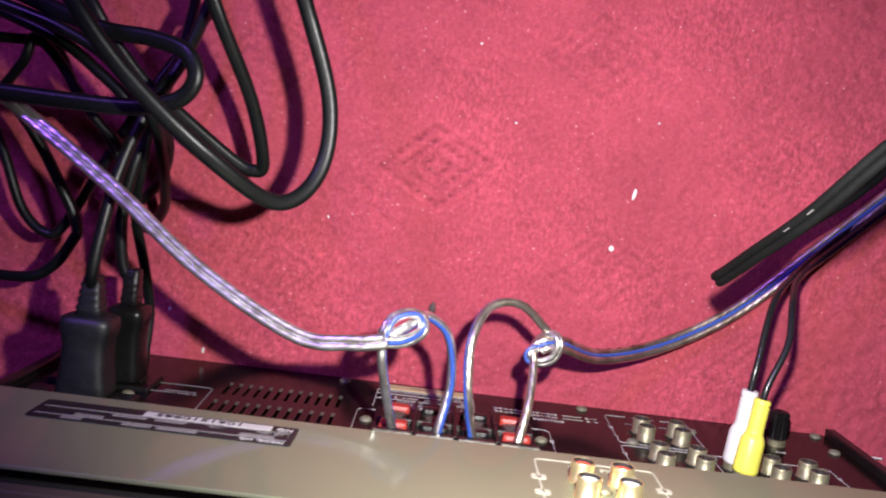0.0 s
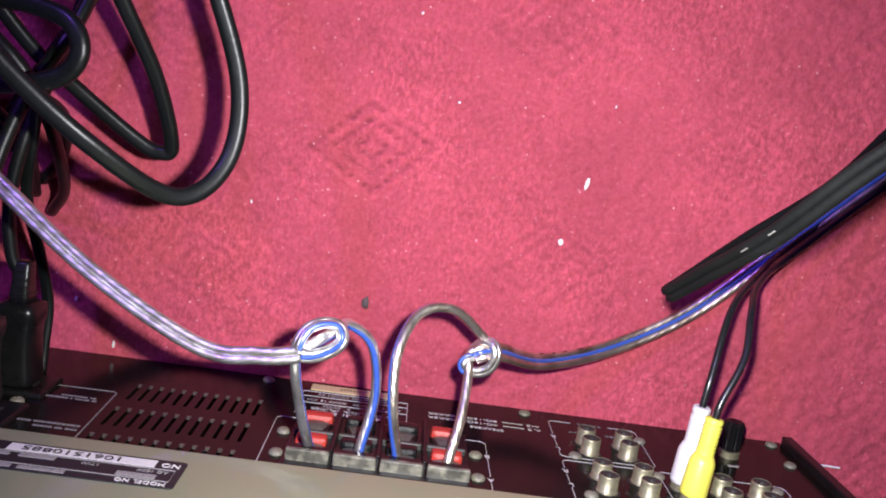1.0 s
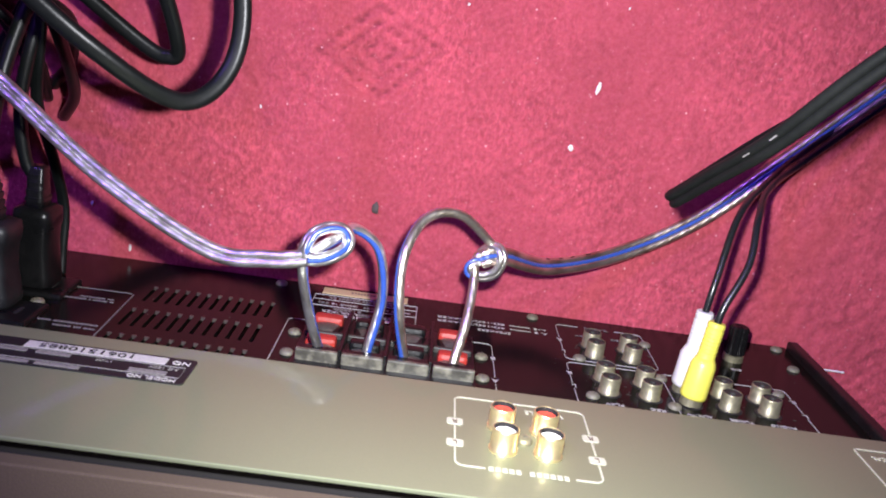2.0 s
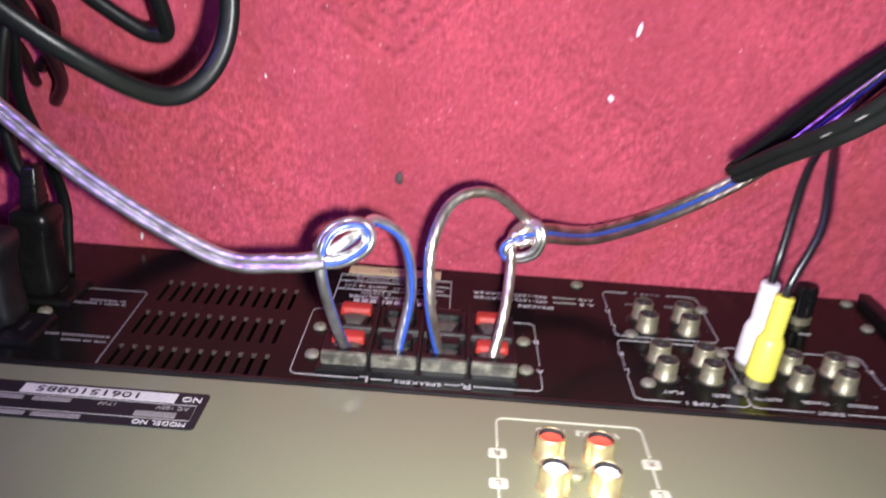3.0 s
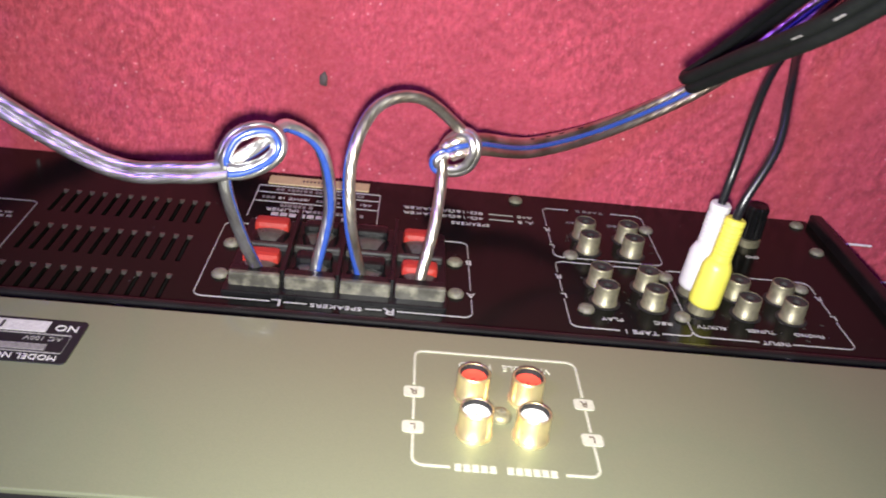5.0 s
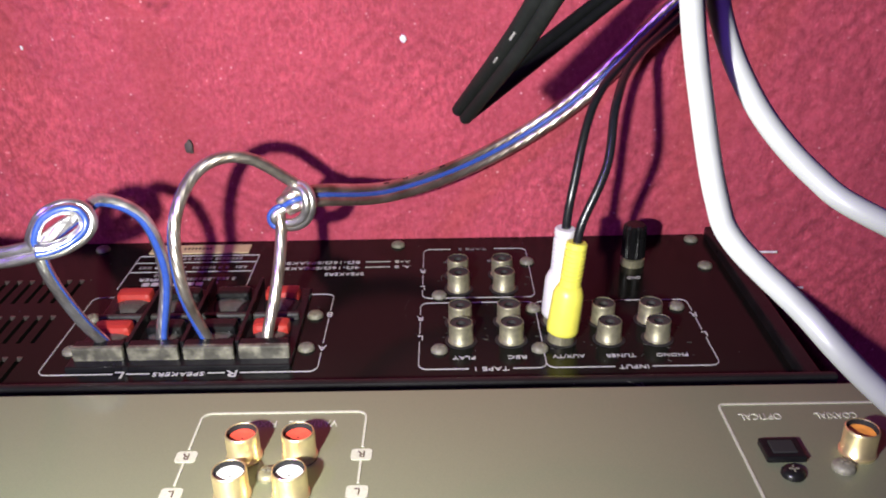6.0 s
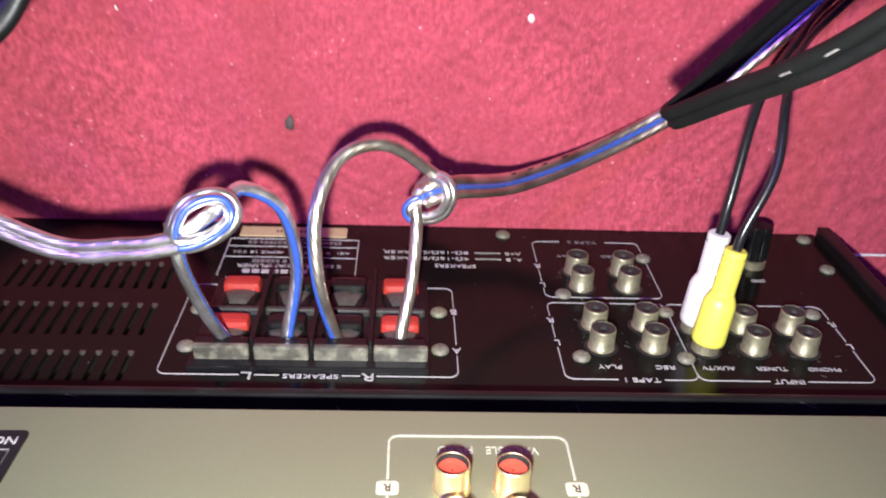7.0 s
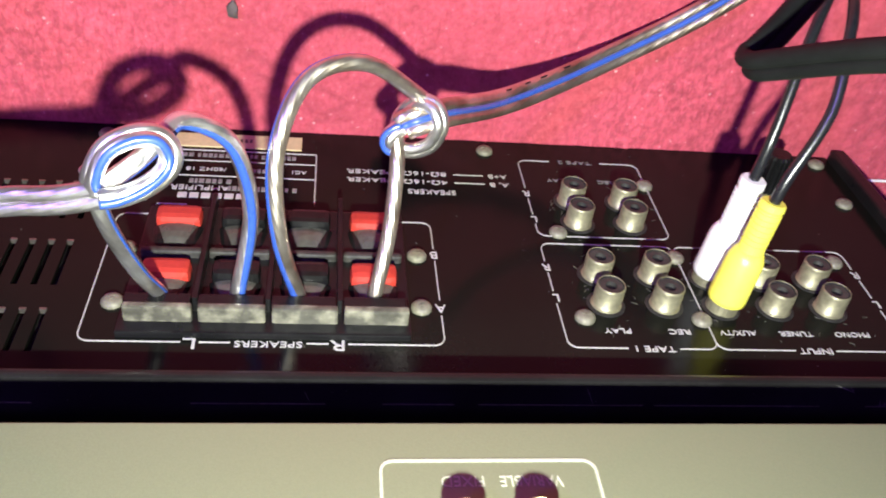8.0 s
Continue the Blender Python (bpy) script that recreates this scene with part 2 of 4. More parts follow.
def finish(name, bm, mat, parent=None, label="", smooth=False):
    me = bpy.data.meshes.new(name)
    bm.to_mesh(me)
    bm.free()
    me.materials.append(mat)
    if smooth:
        for p in me.polygons:
            p.use_smooth = True
    ob = new(name, me)
    if parent is not None:
        ob.parent = parent
        ob.matrix_parent_inverse = Matrix.Translation(-Vector(parent.location)) if parent.type == "EMPTY" else Matrix.Identity(4)
    if label:
        tagged(ob, label)
    return ob


def part(name, bm, mat, parent, label="", smooth=False):
    return finish(name, bm, mat, parent, label, smooth)


def add_box(bm, lo, hi, bevel=0.0):
    b2 = bmesh.new()
    bmesh.ops.create_cube(b2, size=1)
    for v in b2.verts:
        v.co = Vector([lo[i] + (v.co[i] + 0.5) * (hi[i] - lo[i]) for i in range(3)])
    if bevel:
        bmesh.ops.bevel(b2, geom=b2.edges[:], offset=bevel, segments=2, affect="EDGES", profile=0.6)
    tmp = bpy.data.meshes.new("tmp")
    b2.to_mesh(tmp)
    b2.free()
    bm.from_mesh(tmp)
    bpy.data.meshes.remove(tmp)
    return bm


def box(lo, hi, bevel=0.0):
    return add_box(bmesh.new(), lo, hi, bevel)


def lathe(profile, at, axis=(0, 1, 0), seg=28):
    """A turned solid: (distance along the axis, radius) pairs, from the base outwards."""
    bm = bmesh.new()
    turn = Vector((0, 0, 1)).rotation_difference(Vector(axis).normalized()).to_matrix()
    rings = []
    for d, r in profile:
        ring = [bm.verts.new(Vector(at) + turn @ Vector((r * math.cos(a), r * math.sin(a), d)))
                for a in [2 * math.pi * i / seg for i in range(seg)]]
        rings.append(ring)
    for a, b in zip(rings, rings[1:]):
        for i in range(seg):
            bm.faces.new((a[i], a[(i + 1) % seg], b[(i + 1) % seg], b[i]))
    bm.faces.new(rings[0][::-1])
    bm.faces.new(rings[-1])
    return bm


def spline(points, step=10):
    """A smooth line through the points."""
    c = [Vector(p) for p in points]
    p = [2 * c[0] - c[1]] + c + [2 * c[-1] - c[-2]]
    out = []
    for i in range(1, len(p) - 2):
        a, b, q, d = p[i - 1:i + 3]
        for k in range(step):
            s = k / step
            out.append(0.5 * ((2 * b) + (q - a) * s + (2 * a - 5 * b + 4 * q - d) * s * s + (3 * b - a - 3 * q + d) * s ** 3))
    out.append(c[-1])
    return out


def frames_along(line, twist=0.0, side=(0, 0, 1)):
    """Tangent, up and side vectors along a line, with a twist in turns from end to end."""
    tang = []
    for i in range(len(line)):
        a, b = line[max(i - 1, 0)], line[min(i + 1, len(line) - 1)]
        tang.append((b - a).normalized())
    out = []
    for i, t in enumerate(tang):
        n = Vector(side) - t * Vector(side).dot(t)
        n.normalize()
        k = i / max(len(line) - 1, 1)
        ang = 2 * math.pi * (twist[0] + (twist[1] - twist[0]) * k if isinstance(twist, tuple) else twist * k)
        u = n * math.cos(ang) + t.cross(n) * math.sin(ang)
        out.append((t, u, t.cross(u)))
    return out


def tube(line, radius, seg=12, offset=(0.0, 0.0), twist=0.0, side=(0, 0, 1), flat=1.0, groove=0.0):
    """A cord along a line; offset moves it sideways and up within the twisting frame; radius may be a list; groove dents its broad sides."""
    bm = bmesh.new()
    fr = frames_along(line, twist, side)
    uv = bm.loops.layers.uv.verify()
    rings, run = [], [0.0]
    for p, q in zip(line, line[1:]):
        run.append(run[-1] + (q - p).length / 0.006)
    for i, (p, (t, u, w)) in enumerate(zip(line, fr)):
        r = radius[i] if isinstance(radius, (list, tuple)) else radius
        c = p + u * offset[1] + w * offset[0]
        rings.append([bm.verts.new(c + u * (r * flat * math.cos(a) * (1 - groove * math.exp(-(math.sin(a) / 0.28) ** 2))) + w * (r * math.sin(a)))
                      for a in [2 * math.pi * k / seg for k in range(seg)]])
    for j, (a, b) in enumerate(zip(rings, rings[1:])):
        for i in range(seg):
            f = bm.faces.new((a[i], a[(i + 1) % seg], b[(i + 1) % seg], b[i]))
            for lp, co in zip(f.loops, ((run[j], i / seg), (run[j], (i + 1) / seg), (run[j + 1], (i + 1) / seg), (run[j + 1], i / seg))):
                lp[uv].uv = co
    bm.faces.new(rings[0][::-1])
    bm.faces.new(rings[-1])
    return bm


TEXT_TURN = Matrix(((-1, 0, 0), (0, 0, 1), (0, 1, 0))).to_4x4()


def lettering(words, x, y, z, height, mat, parent, width=None, name="lettering", deep=0.0001):
    """Printed words on a rear panel, centred on x and z, read by someone who stands behind it."""
    cu = bpy.data.curves.new("words", "FONT")
    cu.body, cu.align_x, cu.align_y, cu.size, cu.extrude = words, "CENTER", "CENTER", height * 1.24, deep
    cu.resolution_u = 3
    ob = bpy.data.objects.new("words", cu)
    scene.collection.objects.link(ob)
    me = bpy.data.meshes.new_from_object(ob)
    wide = max(v.co.x for v in me.vertices) - min(v.co.x for v in me.vertices)
    bpy.data.objects.remove(ob)
    bpy.data.curves.remove(cu)
    me.name = name
    me.materials.clear()
    me.materials.append(mat)
    fit = Matrix.Diagonal((width * 0.92 / wide if width else 1, 1, 1, 1))
    me.transform(Matrix.Translation((x, y, z)) @ TEXT_TURN @ fit)
    out = new(name, me)
    out.parent = parent
    out.matrix_parent_inverse = Matrix.Translation(-Vector(parent.location)) if parent.type == "EMPTY" else Matrix.Identity(4)
    return out


def joined(lines):
    """Chains that share an end become one chain."""
    todo, out = [list(c) for c in lines if len(c) > 1], []
    near = lambda p, q: abs(p[0] - q[0]) + abs(p[1] - q[1]) < 1e-6
    while todo:
        c, grown = todo.pop(), True
        while grown:
            grown = False
            for d in todo:
                for e in (d, d[::-1]):
                    if near(c[-1], e[0]):
                        c, grown = c + e[1:], True
                    elif near(c[0], e[-1]):
                        c, grown = e + c[1:], True
                    if grown:
                        break
                if grown:
                    todo.remove(d)
                    break
        out.append(c)
    return out


def strokes(lines, y, width, mat, parent, name="printed_line"):
    """Printed lines: each a chain of (x, z), laid 0.15 mm proud of the panel at y. Small print stays one piece."""
    if name == "small_print":
        ob = strip(lines, y, width, mat, parent, name)
        return tagged(ob, kind="stuff")
    for chain in joined(lines):
        strip([chain], y, width, mat, parent, name)


def strip(lines, y, width, mat, parent, name):
    bm = bmesh.new()
    for chain in lines:
        rows = []
        for i, (x, z) in enumerate(chain):
            p, q = chain[max(i - 1, 0)], chain[min(i + 1, len(chain) - 1)]
            d = Vector((q[0] - p[0], q[1] - p[1])).normalized()
            n = Vector((-d.y, d.x)) * width / 2
            rows.append([bm.verts.new((x + n.x * k, y + h, z + n.y * k)) for k, h in ((1, -0.0002), (1, 0.00015), (-1, 0.00015), (-1, -0.0002))])
        for a, b in zip(rows, rows[1:]):
            for k in range(3):
                bm.faces.new((a[k], b[k], b[k + 1], a[k + 1]))
        bm.faces.new(rows[0])
        bm.faces.new(rows[-1][::-1])
    bmesh.ops.recalc_face_normals(bm, faces=bm.faces[:])
    return part(name, bm, mat, parent)


def corner(x, z, dx, dz, r):
    """A rounded corner of a printed frame at (x, z), from the side (0, dz) to the side (dx, 0)."""
    return [(x + dx * r * (1 - math.sin(a)), z + dz * r * (1 - math.cos(a))) for a in [math.pi / 2 * i / 6 for i in range(6, -1, -1)]][::-1]


def plaque(x, z, w, h, y0, y1, r):
    """A thin plate with round corners: half width, half height, from y0 to y1."""
    bm = bmesh.new()
    edge = [(x + sx * (w - r) + r * math.cos(a), z + sz * (h - r) + r * math.sin(a)) for sx, sz, start in ((1, 1, 0), (-1, 1, 90), (-1, -1, 180), (1, -1, 270))
            for a in [radians(start + 22.5 * k) for k in range(5)]]
    back, front = [[bm.verts.new((p, y, q)) for p, q in edge] for y in (y0, y1)]
    bm.faces.new(back)
    bm.faces.new(front[::-1])
    for k in range(len(edge)):
        bm.faces.new((back[k], front[k], front[(k + 1) % len(edge)], back[(k + 1) % len(edge)]))
    bmesh.ops.recalc_face_normals(bm, faces=bm.faces[:])
    return bm


# ---- room ----
def room():
    x0, x1, y0, y1, h = -2.0, 2.0, -1.6, 2.4, 2.4
    for name, lo, hi in (("wall_north", (x0, y1, -0.02), (x1, y1 + 0.1, h)), ("wall_south", (x0, y0 - 0.1, -0.02), (x1, y0, h)),
                         ("wall_east", (x1, y0 - 0.1, -0.02), (x1 + 0.1, y1 + 0.1, h)), ("wall_west", (x0 - 0.1, y0 - 0.1, -0.02), (x0, y1 + 0.1, h)),
                         ("ceiling", (x0 - 0.1, y0 - 0.1, h), (x1 + 0.1, y1 + 0.1, h + 0.1))):
        tagged(finish(name, box(lo, hi), M_WALL), "plain plaster in a dark room", "wall" if name != "ceiling" else "ceiling", kind="structure")


def carpet():
    """One sheet of pile, finely uneven behind the amplifier, with stamped lozenges."""
    xs = np.concatenate([[-2.0, -1.0, -0.5], np.arange(-0.34, 0.3601, 0.0011), [0.5, 1.0, 2.0]])
    ys = np.concatenate([[-1.6, -0.8, -0.3, -0.08], np.arange(-0.04, 0.2801, 0.0011), [0.4, 0.8, 2.4]])
    rng = np.random.RandomState(4)
    gx, gy = np.meshgrid(xs, ys, indexing="ij")
    inside = (np.abs(gx - 0.01) < 0.345) & (gy > -0.05) & (gy < 0.285)
    z = rng.normal(0, 0.00011, gx.shape)
    soft = rng.normal(0, 1, gx.shape)
    for _ in range(5):
        soft = (soft + np.roll(soft, 1, 0) + np.roll(soft, -1, 0) + np.roll(soft, 1, 1) + np.roll(soft, -1, 1)) / 5
    soft *= 1.25
    z += soft * 0.0011
    blot, press = soft * 2.2, np.zeros_like(gx)
    # stamped lozenges: nested diamonds cut into the pile
    for i in range(-3, 4):
        for j in range(-3, 4):
            ax, ay = 0.0885 * (i - j), 0.0575 * (i + j)
            cx, cy = -0.0194 + ax * 0.9925 - ay * 0.122, 0.1227 + ax * 0.122 + ay * 0.9925
            dx, dy = gx - cx, gy - cy
            u, v = np.abs(dx * 0.9925 + dy * 0.122) / 0.0300, np.abs(dy * 0.9925 - dx * 0.122) / 0.0215
            d = u + v
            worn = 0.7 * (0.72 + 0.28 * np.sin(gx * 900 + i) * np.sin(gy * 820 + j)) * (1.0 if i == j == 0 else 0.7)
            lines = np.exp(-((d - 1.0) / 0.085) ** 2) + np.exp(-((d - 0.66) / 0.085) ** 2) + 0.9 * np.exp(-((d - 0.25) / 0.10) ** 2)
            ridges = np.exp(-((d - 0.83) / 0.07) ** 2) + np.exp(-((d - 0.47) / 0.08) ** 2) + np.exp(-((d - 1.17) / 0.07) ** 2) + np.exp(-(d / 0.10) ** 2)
            # press cuts the pile and also carries groove shade and ridge light
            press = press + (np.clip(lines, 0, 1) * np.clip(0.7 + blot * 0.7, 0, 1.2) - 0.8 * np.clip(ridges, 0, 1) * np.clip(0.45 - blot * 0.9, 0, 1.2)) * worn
    # short dents where the clearest lozenge's cut stayed open, shade and highlight in the tone
    dent = random.Random(12)
    for d, count in ((1.0, 26), (0.62, 16), (0.25, 7)):
        for k in range(count):
            a = (k + dent.uniform(-0.35, 0.35)) * 4.0 / count
            edge, f = int(a) % 4, a % 1.0
            p, q = ((1 - f, f), (-f, 1 - f), (f - 1, -f), (f, f - 1))[edge]
            p, q = p * 0.0300 * d, q * 0.0215 * d
            mx, my = -0.0194 + p * 0.9925 - q * 0.122, 0.1227 + p * 0.122 + q * 0.9925
            long, wide, deep = dent.uniform(0.0012, 0.0024), dent.uniform(0.0006, 0.0010), dent.uniform(0.2, 1.15)
            tilt = dent.uniform(-0.5, 0.5)
            e, g = (gx - mx) * math.cos(tilt) + (gy - my) * math.sin(tilt), (gy - my) * math.cos(tilt) - (gx - mx) * math.sin(tilt)
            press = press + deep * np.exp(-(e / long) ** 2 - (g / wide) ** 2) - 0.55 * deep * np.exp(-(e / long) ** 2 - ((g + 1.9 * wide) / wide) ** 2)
    z -= 0.0012 * press
    z = np.where(inside, z, 0.0)
    nx, ny = gx.shape
    verts = np.stack([gx, gy, z], -1).reshape(-1, 3)
    idx = np.arange(nx * ny).reshape(nx, ny)
    quads = np.stack([idx[:-1, :-1], idx[1:, :-1], idx[1:, 1:], idx[:-1, 1:]], -1).reshape(-1, 4)
    me = bpy.data.meshes.new("carpet")
    me.from_pydata(verts.tolist(), [], quads.tolist())
    me.materials.append(M_CARPET)
    me.attributes.new("stamp_shade", "FLOAT", "POINT").data.foreach_set("value", np.where(inside, press, 0.0).astype(np.float32).ravel())
    for p in me.polygons:
        p.use_smooth = True
    tagged(new("floor", me), "crimson cut-pile carpet with faint stamped lozenges", "carpet", kind="structure")


# ---- amplifier ----
AMP_L, AMP_R, AMP_TOP = -0.1985, 0.2110, 0.1247
SLOT_X = [-0.1100 + 0.00512 * i for i in range(12)]
SLOT_Z = [(0.0370, 0.0555), (0.0665, 0.0855), (0.0955, 0.1105)]


def slotted_panel():
    """The rear panel with its ventilation slots cut through."""
    xs = sorted({AMP_L, AMP_R} | {x + d for x in SLOT_X for d in (-0.00085, 0.00085)})
    zs = sorted({0.0005, AMP_TOP} | {z for pair in SLOT_Z for z in pair})
    bm = bmesh.new()
    grid = [[bm.verts.new((x, 0.0, z)) for z in zs] for x in xs]
    for i in range(len(xs) - 1):
        for j in range(len(zs) - 1):
            mx, mz = (xs[i] + xs[i + 1]) / 2, (zs[j] + zs[j + 1]) / 2
            if any(abs(mx - x) < 0.0008 for x in SLOT_X) and any(a < mz < b for a, b in SLOT_Z):
                continue
            bm.faces.new((grid[i][j], grid[i][j + 1], grid[i + 1][j + 1], grid[i + 1][j]))
    ext = bmesh.ops.extrude_face_region(bm, geom=bm.faces[:])
    for v in [g for g in ext["geom"] if isinstance(g, bmesh.types.BMVert)]:
        v.co.y -= 0.0014
    bmesh.ops.recalc_face_normals(bm, faces=bm.faces[:])
    return bm


def screw(x, z, y, parent, r=0.0032, mat=None, deep=0.0018):
    ob = part("screw", lathe([(-0.001, r), (deep * 0.4, r), (deep * 0.85, r * 0.8), (deep, r * 0.45)], (x, y, z), seg=20), mat or M_SCREW, parent, smooth=True)
    a = random.uniform(0, math.pi)
    bm = bmesh.new()
    for k in (a, a + math.pi / 2):
        add_box(bm, (-r * 0.42, 0, -r * 0.07), (r * 0.42, 0.0003, r * 0.07))
        for v in bm.verts[-8:]:
            v.co = Matrix.Rotation(k, 3, "Y") @ v.co + Vector((x, y + deep - 0.0001, z))
    part("cross_slot", bm, M_SCREW, ob)
    return ob


def phono_jack(x, z, y, parent, shell, core, length=0.0079, r=0.0043, seg=28):
    """A phono socket: flange, hollow shell and insulator with its hole."""
    jack = part("phono_jack", lathe([(-0.0005, r * 1.08), (0.0007, r * 1.08), (0.0009, r), (length - 0.0007, r), (length - 0.0002, r * 0.97), (length, r * 0.92), (length, r * 0.90),
                                     (length - 0.0024, r * 0.90)], (x, y, z), seg=seg), shell, parent, smooth=False)
    for p in jack.data.polygons:
        p.use_smooth = len(p.vertices) == 4 and abs(p.normal.y) < 0.3
    part("lining", lathe([(length - 0.0023, r * 0.895), (length - 0.00025, r * 0.895), (length - 0.00025, r * 0.86), (length - 0.0020, r * 0.80)], (x, y, z), seg=seg), M_DARK, jack)
    if shell is M_NICKEL:
        part("insulator", lathe([(length - 0.0022, r * 0.90), (length - 0.0007, r * 0.88), (length - 0.0005, r * 0.78), (length - 0.0006, r * 0.40), (length - 0.0021, r * 0.38)], (x, y, z), seg=seg), core, jack)
        # a black disc puts the hole's shade into colour
        part("contact_hole", lathe([(length - 0.0021, r * 0.37), (length - 0.0018, r * 0.37)], (x, y, z), seg=12), M_DARK, jack)
        part("flange", lathe([(-0.0004, r * 1.34), (0.0002, r * 1.34), (0.0004, r * 1.2)], (x, y, z), seg=seg), M_GRIME, jack)
        return jack
    part("insulator", lathe([(length - 0.0022, r * 0.80), (length - 0.0015, r * 0.80), (length - 0.0018, r * 0.5), (length - 0.0019, r * 0.08), (length - 0.0028, r * 0.07)], (x, y, z), seg=seg), core, jack)
    part("contact_hole", lathe([(length - 0.0028, r * 0.06), (length - 0.0024, r * 0.06)], (x, y, z), seg=12), M_DARK, jack)
    return jack


TERM_X = [-0.0241, -0.0052, 0.0138, 0.0328]


def wedge(x, z, w0, w1, y0, y1, tall):
    """A sloping lip from the lever at z: half width and depth go from w0, y0 to w1, y1 over its height."""
    bm = bmesh.new()
    rows = []
    for k in range(5):
        s = k / 4
        w, y = w0 + (w1 - w0) * s, y0 + (y1 - y0) * s + 0.0007 * math.sin(math.pi * s)
        rows.append([bm.verts.new((x + w * math.sin(a), 0.0008 + (y - 0.0008) * max(math.cos(a), 0.0) ** 0.5, z + tall * s)) for a in [math.pi * (i / 10 - 0.5) for i in range(11)]])
    for a, b in zip(rows, rows[1:]):
        for i in range(10):
            bm.faces.new((a[i], a[i + 1], b[i + 1], b[i]))
    bm.faces.new(rows[0][::-1])
    bm.faces.new(rows[-1])
    bmesh.ops.recalc_face_normals(bm, faces=bm.faces[:])
    return bm


def terminals(amp):
    """The spring-clip loudspeaker terminals: four columns of two levers with wire guides."""
    block = part("terminal_block", box((-0.0340, -0.001, 0.0500), (0.0426, 0.0020, 0.1052), 0.0006), M_BLACKP, amp, "black plastic spring terminal block")
    for i, x in enumerate(TERM_X):
        w = 0.0085
        part("ledge", box((x - w, 0.0, 0.0950), (x + w, 0.0066, 0.0996), 0.0006), M_BLACKP, block)
        part("dusty_top", box((x - w + 0.0002, 0.0, 0.0988), (x + w + 0.0006, 0.0069, 0.1012), 0.0007), M_DUSTP, block, "dusty scuffed plastic top")
        part("cross_bar", box((x - w, 0.0, 0.0728), (x + w, 0.0046, 0.0750), 0.0008), M_SOCKET, block)
        if i < 3:
            xm = (x + TERM_X[i + 1]) / 2
            part("divider", box((xm - 0.0007, 0.0, 0.049), (xm + 0.0007, 0.0066, 0.097), 0.0003), M_BLACKP, block)
        for z in (0.0597, 0.0846):
            mat = M_RED if i in (0, 3) else M_BLACKP
            part("lever", box((x - 0.0066, 0.0010, z - 0.0050), (x + 0.0066, 0.0064, z + 0.0019), 0.0019), mat, block, "red lever" if i in (0, 3) else "black lever")
            part("wire_guide", wedge(x, z + 0.0016, 0.0074, 0.0058, 0.0036, 0.0024, 0.0086), M_BLACKP, block, "black plastic wire guide")
            # a grey lip over the black guide puts its sheen into colour
            part("guide_lip", wedge(x, z + 0.0020, 0.0064, 0.0038, 0.0042, 0.0030, 0.0074), M_FUNNEL, block, "grey lip with the guide's sheen in its colour")


def printed_frame(x0, x1, z0, z1, gaps, y, parent, r=0.003, width=0.00031, mat=None, sides="lrtb"):
    """A printed rectangle with round corners; gaps = (side, from, to) where words interrupt it."""
    lines = []
    def run(side, a, b):
        cuts = sorted((g[1], g[2]) for g in gaps if g[0] == side)
        at = a
        for c, d in cuts + [(b, b)]:
            if c > at:
                lines.append([(at, z0 if side == "b" else z1), (c, z0 if side == "b" else z1)] if side in "tb" else
                             [(x0 if side == "l" else x1, at), (x0 if side == "l" else x1, c)])
            at = max(at, d)
    for s in sides:
        if s in "tb":
            run(s, x0 + r, x1 - r)
        else:
            run(s, z0 + r, z1 - r)
    for cx, cz, dx, dz, need in ((x0, z0, 1, 1, "lb"), (x1, z0, -1, 1, "rb"), (x0, z1, 1, -1, "lt"), (x1, z1, -1, -1, "rt")):
        if need[0] in sides and need[1] in sides:
            lines.append(corner(cx, cz, dx, dz, r))
    return strokes(lines, y, width, mat or M_PRINT, parent, "printed_frame")


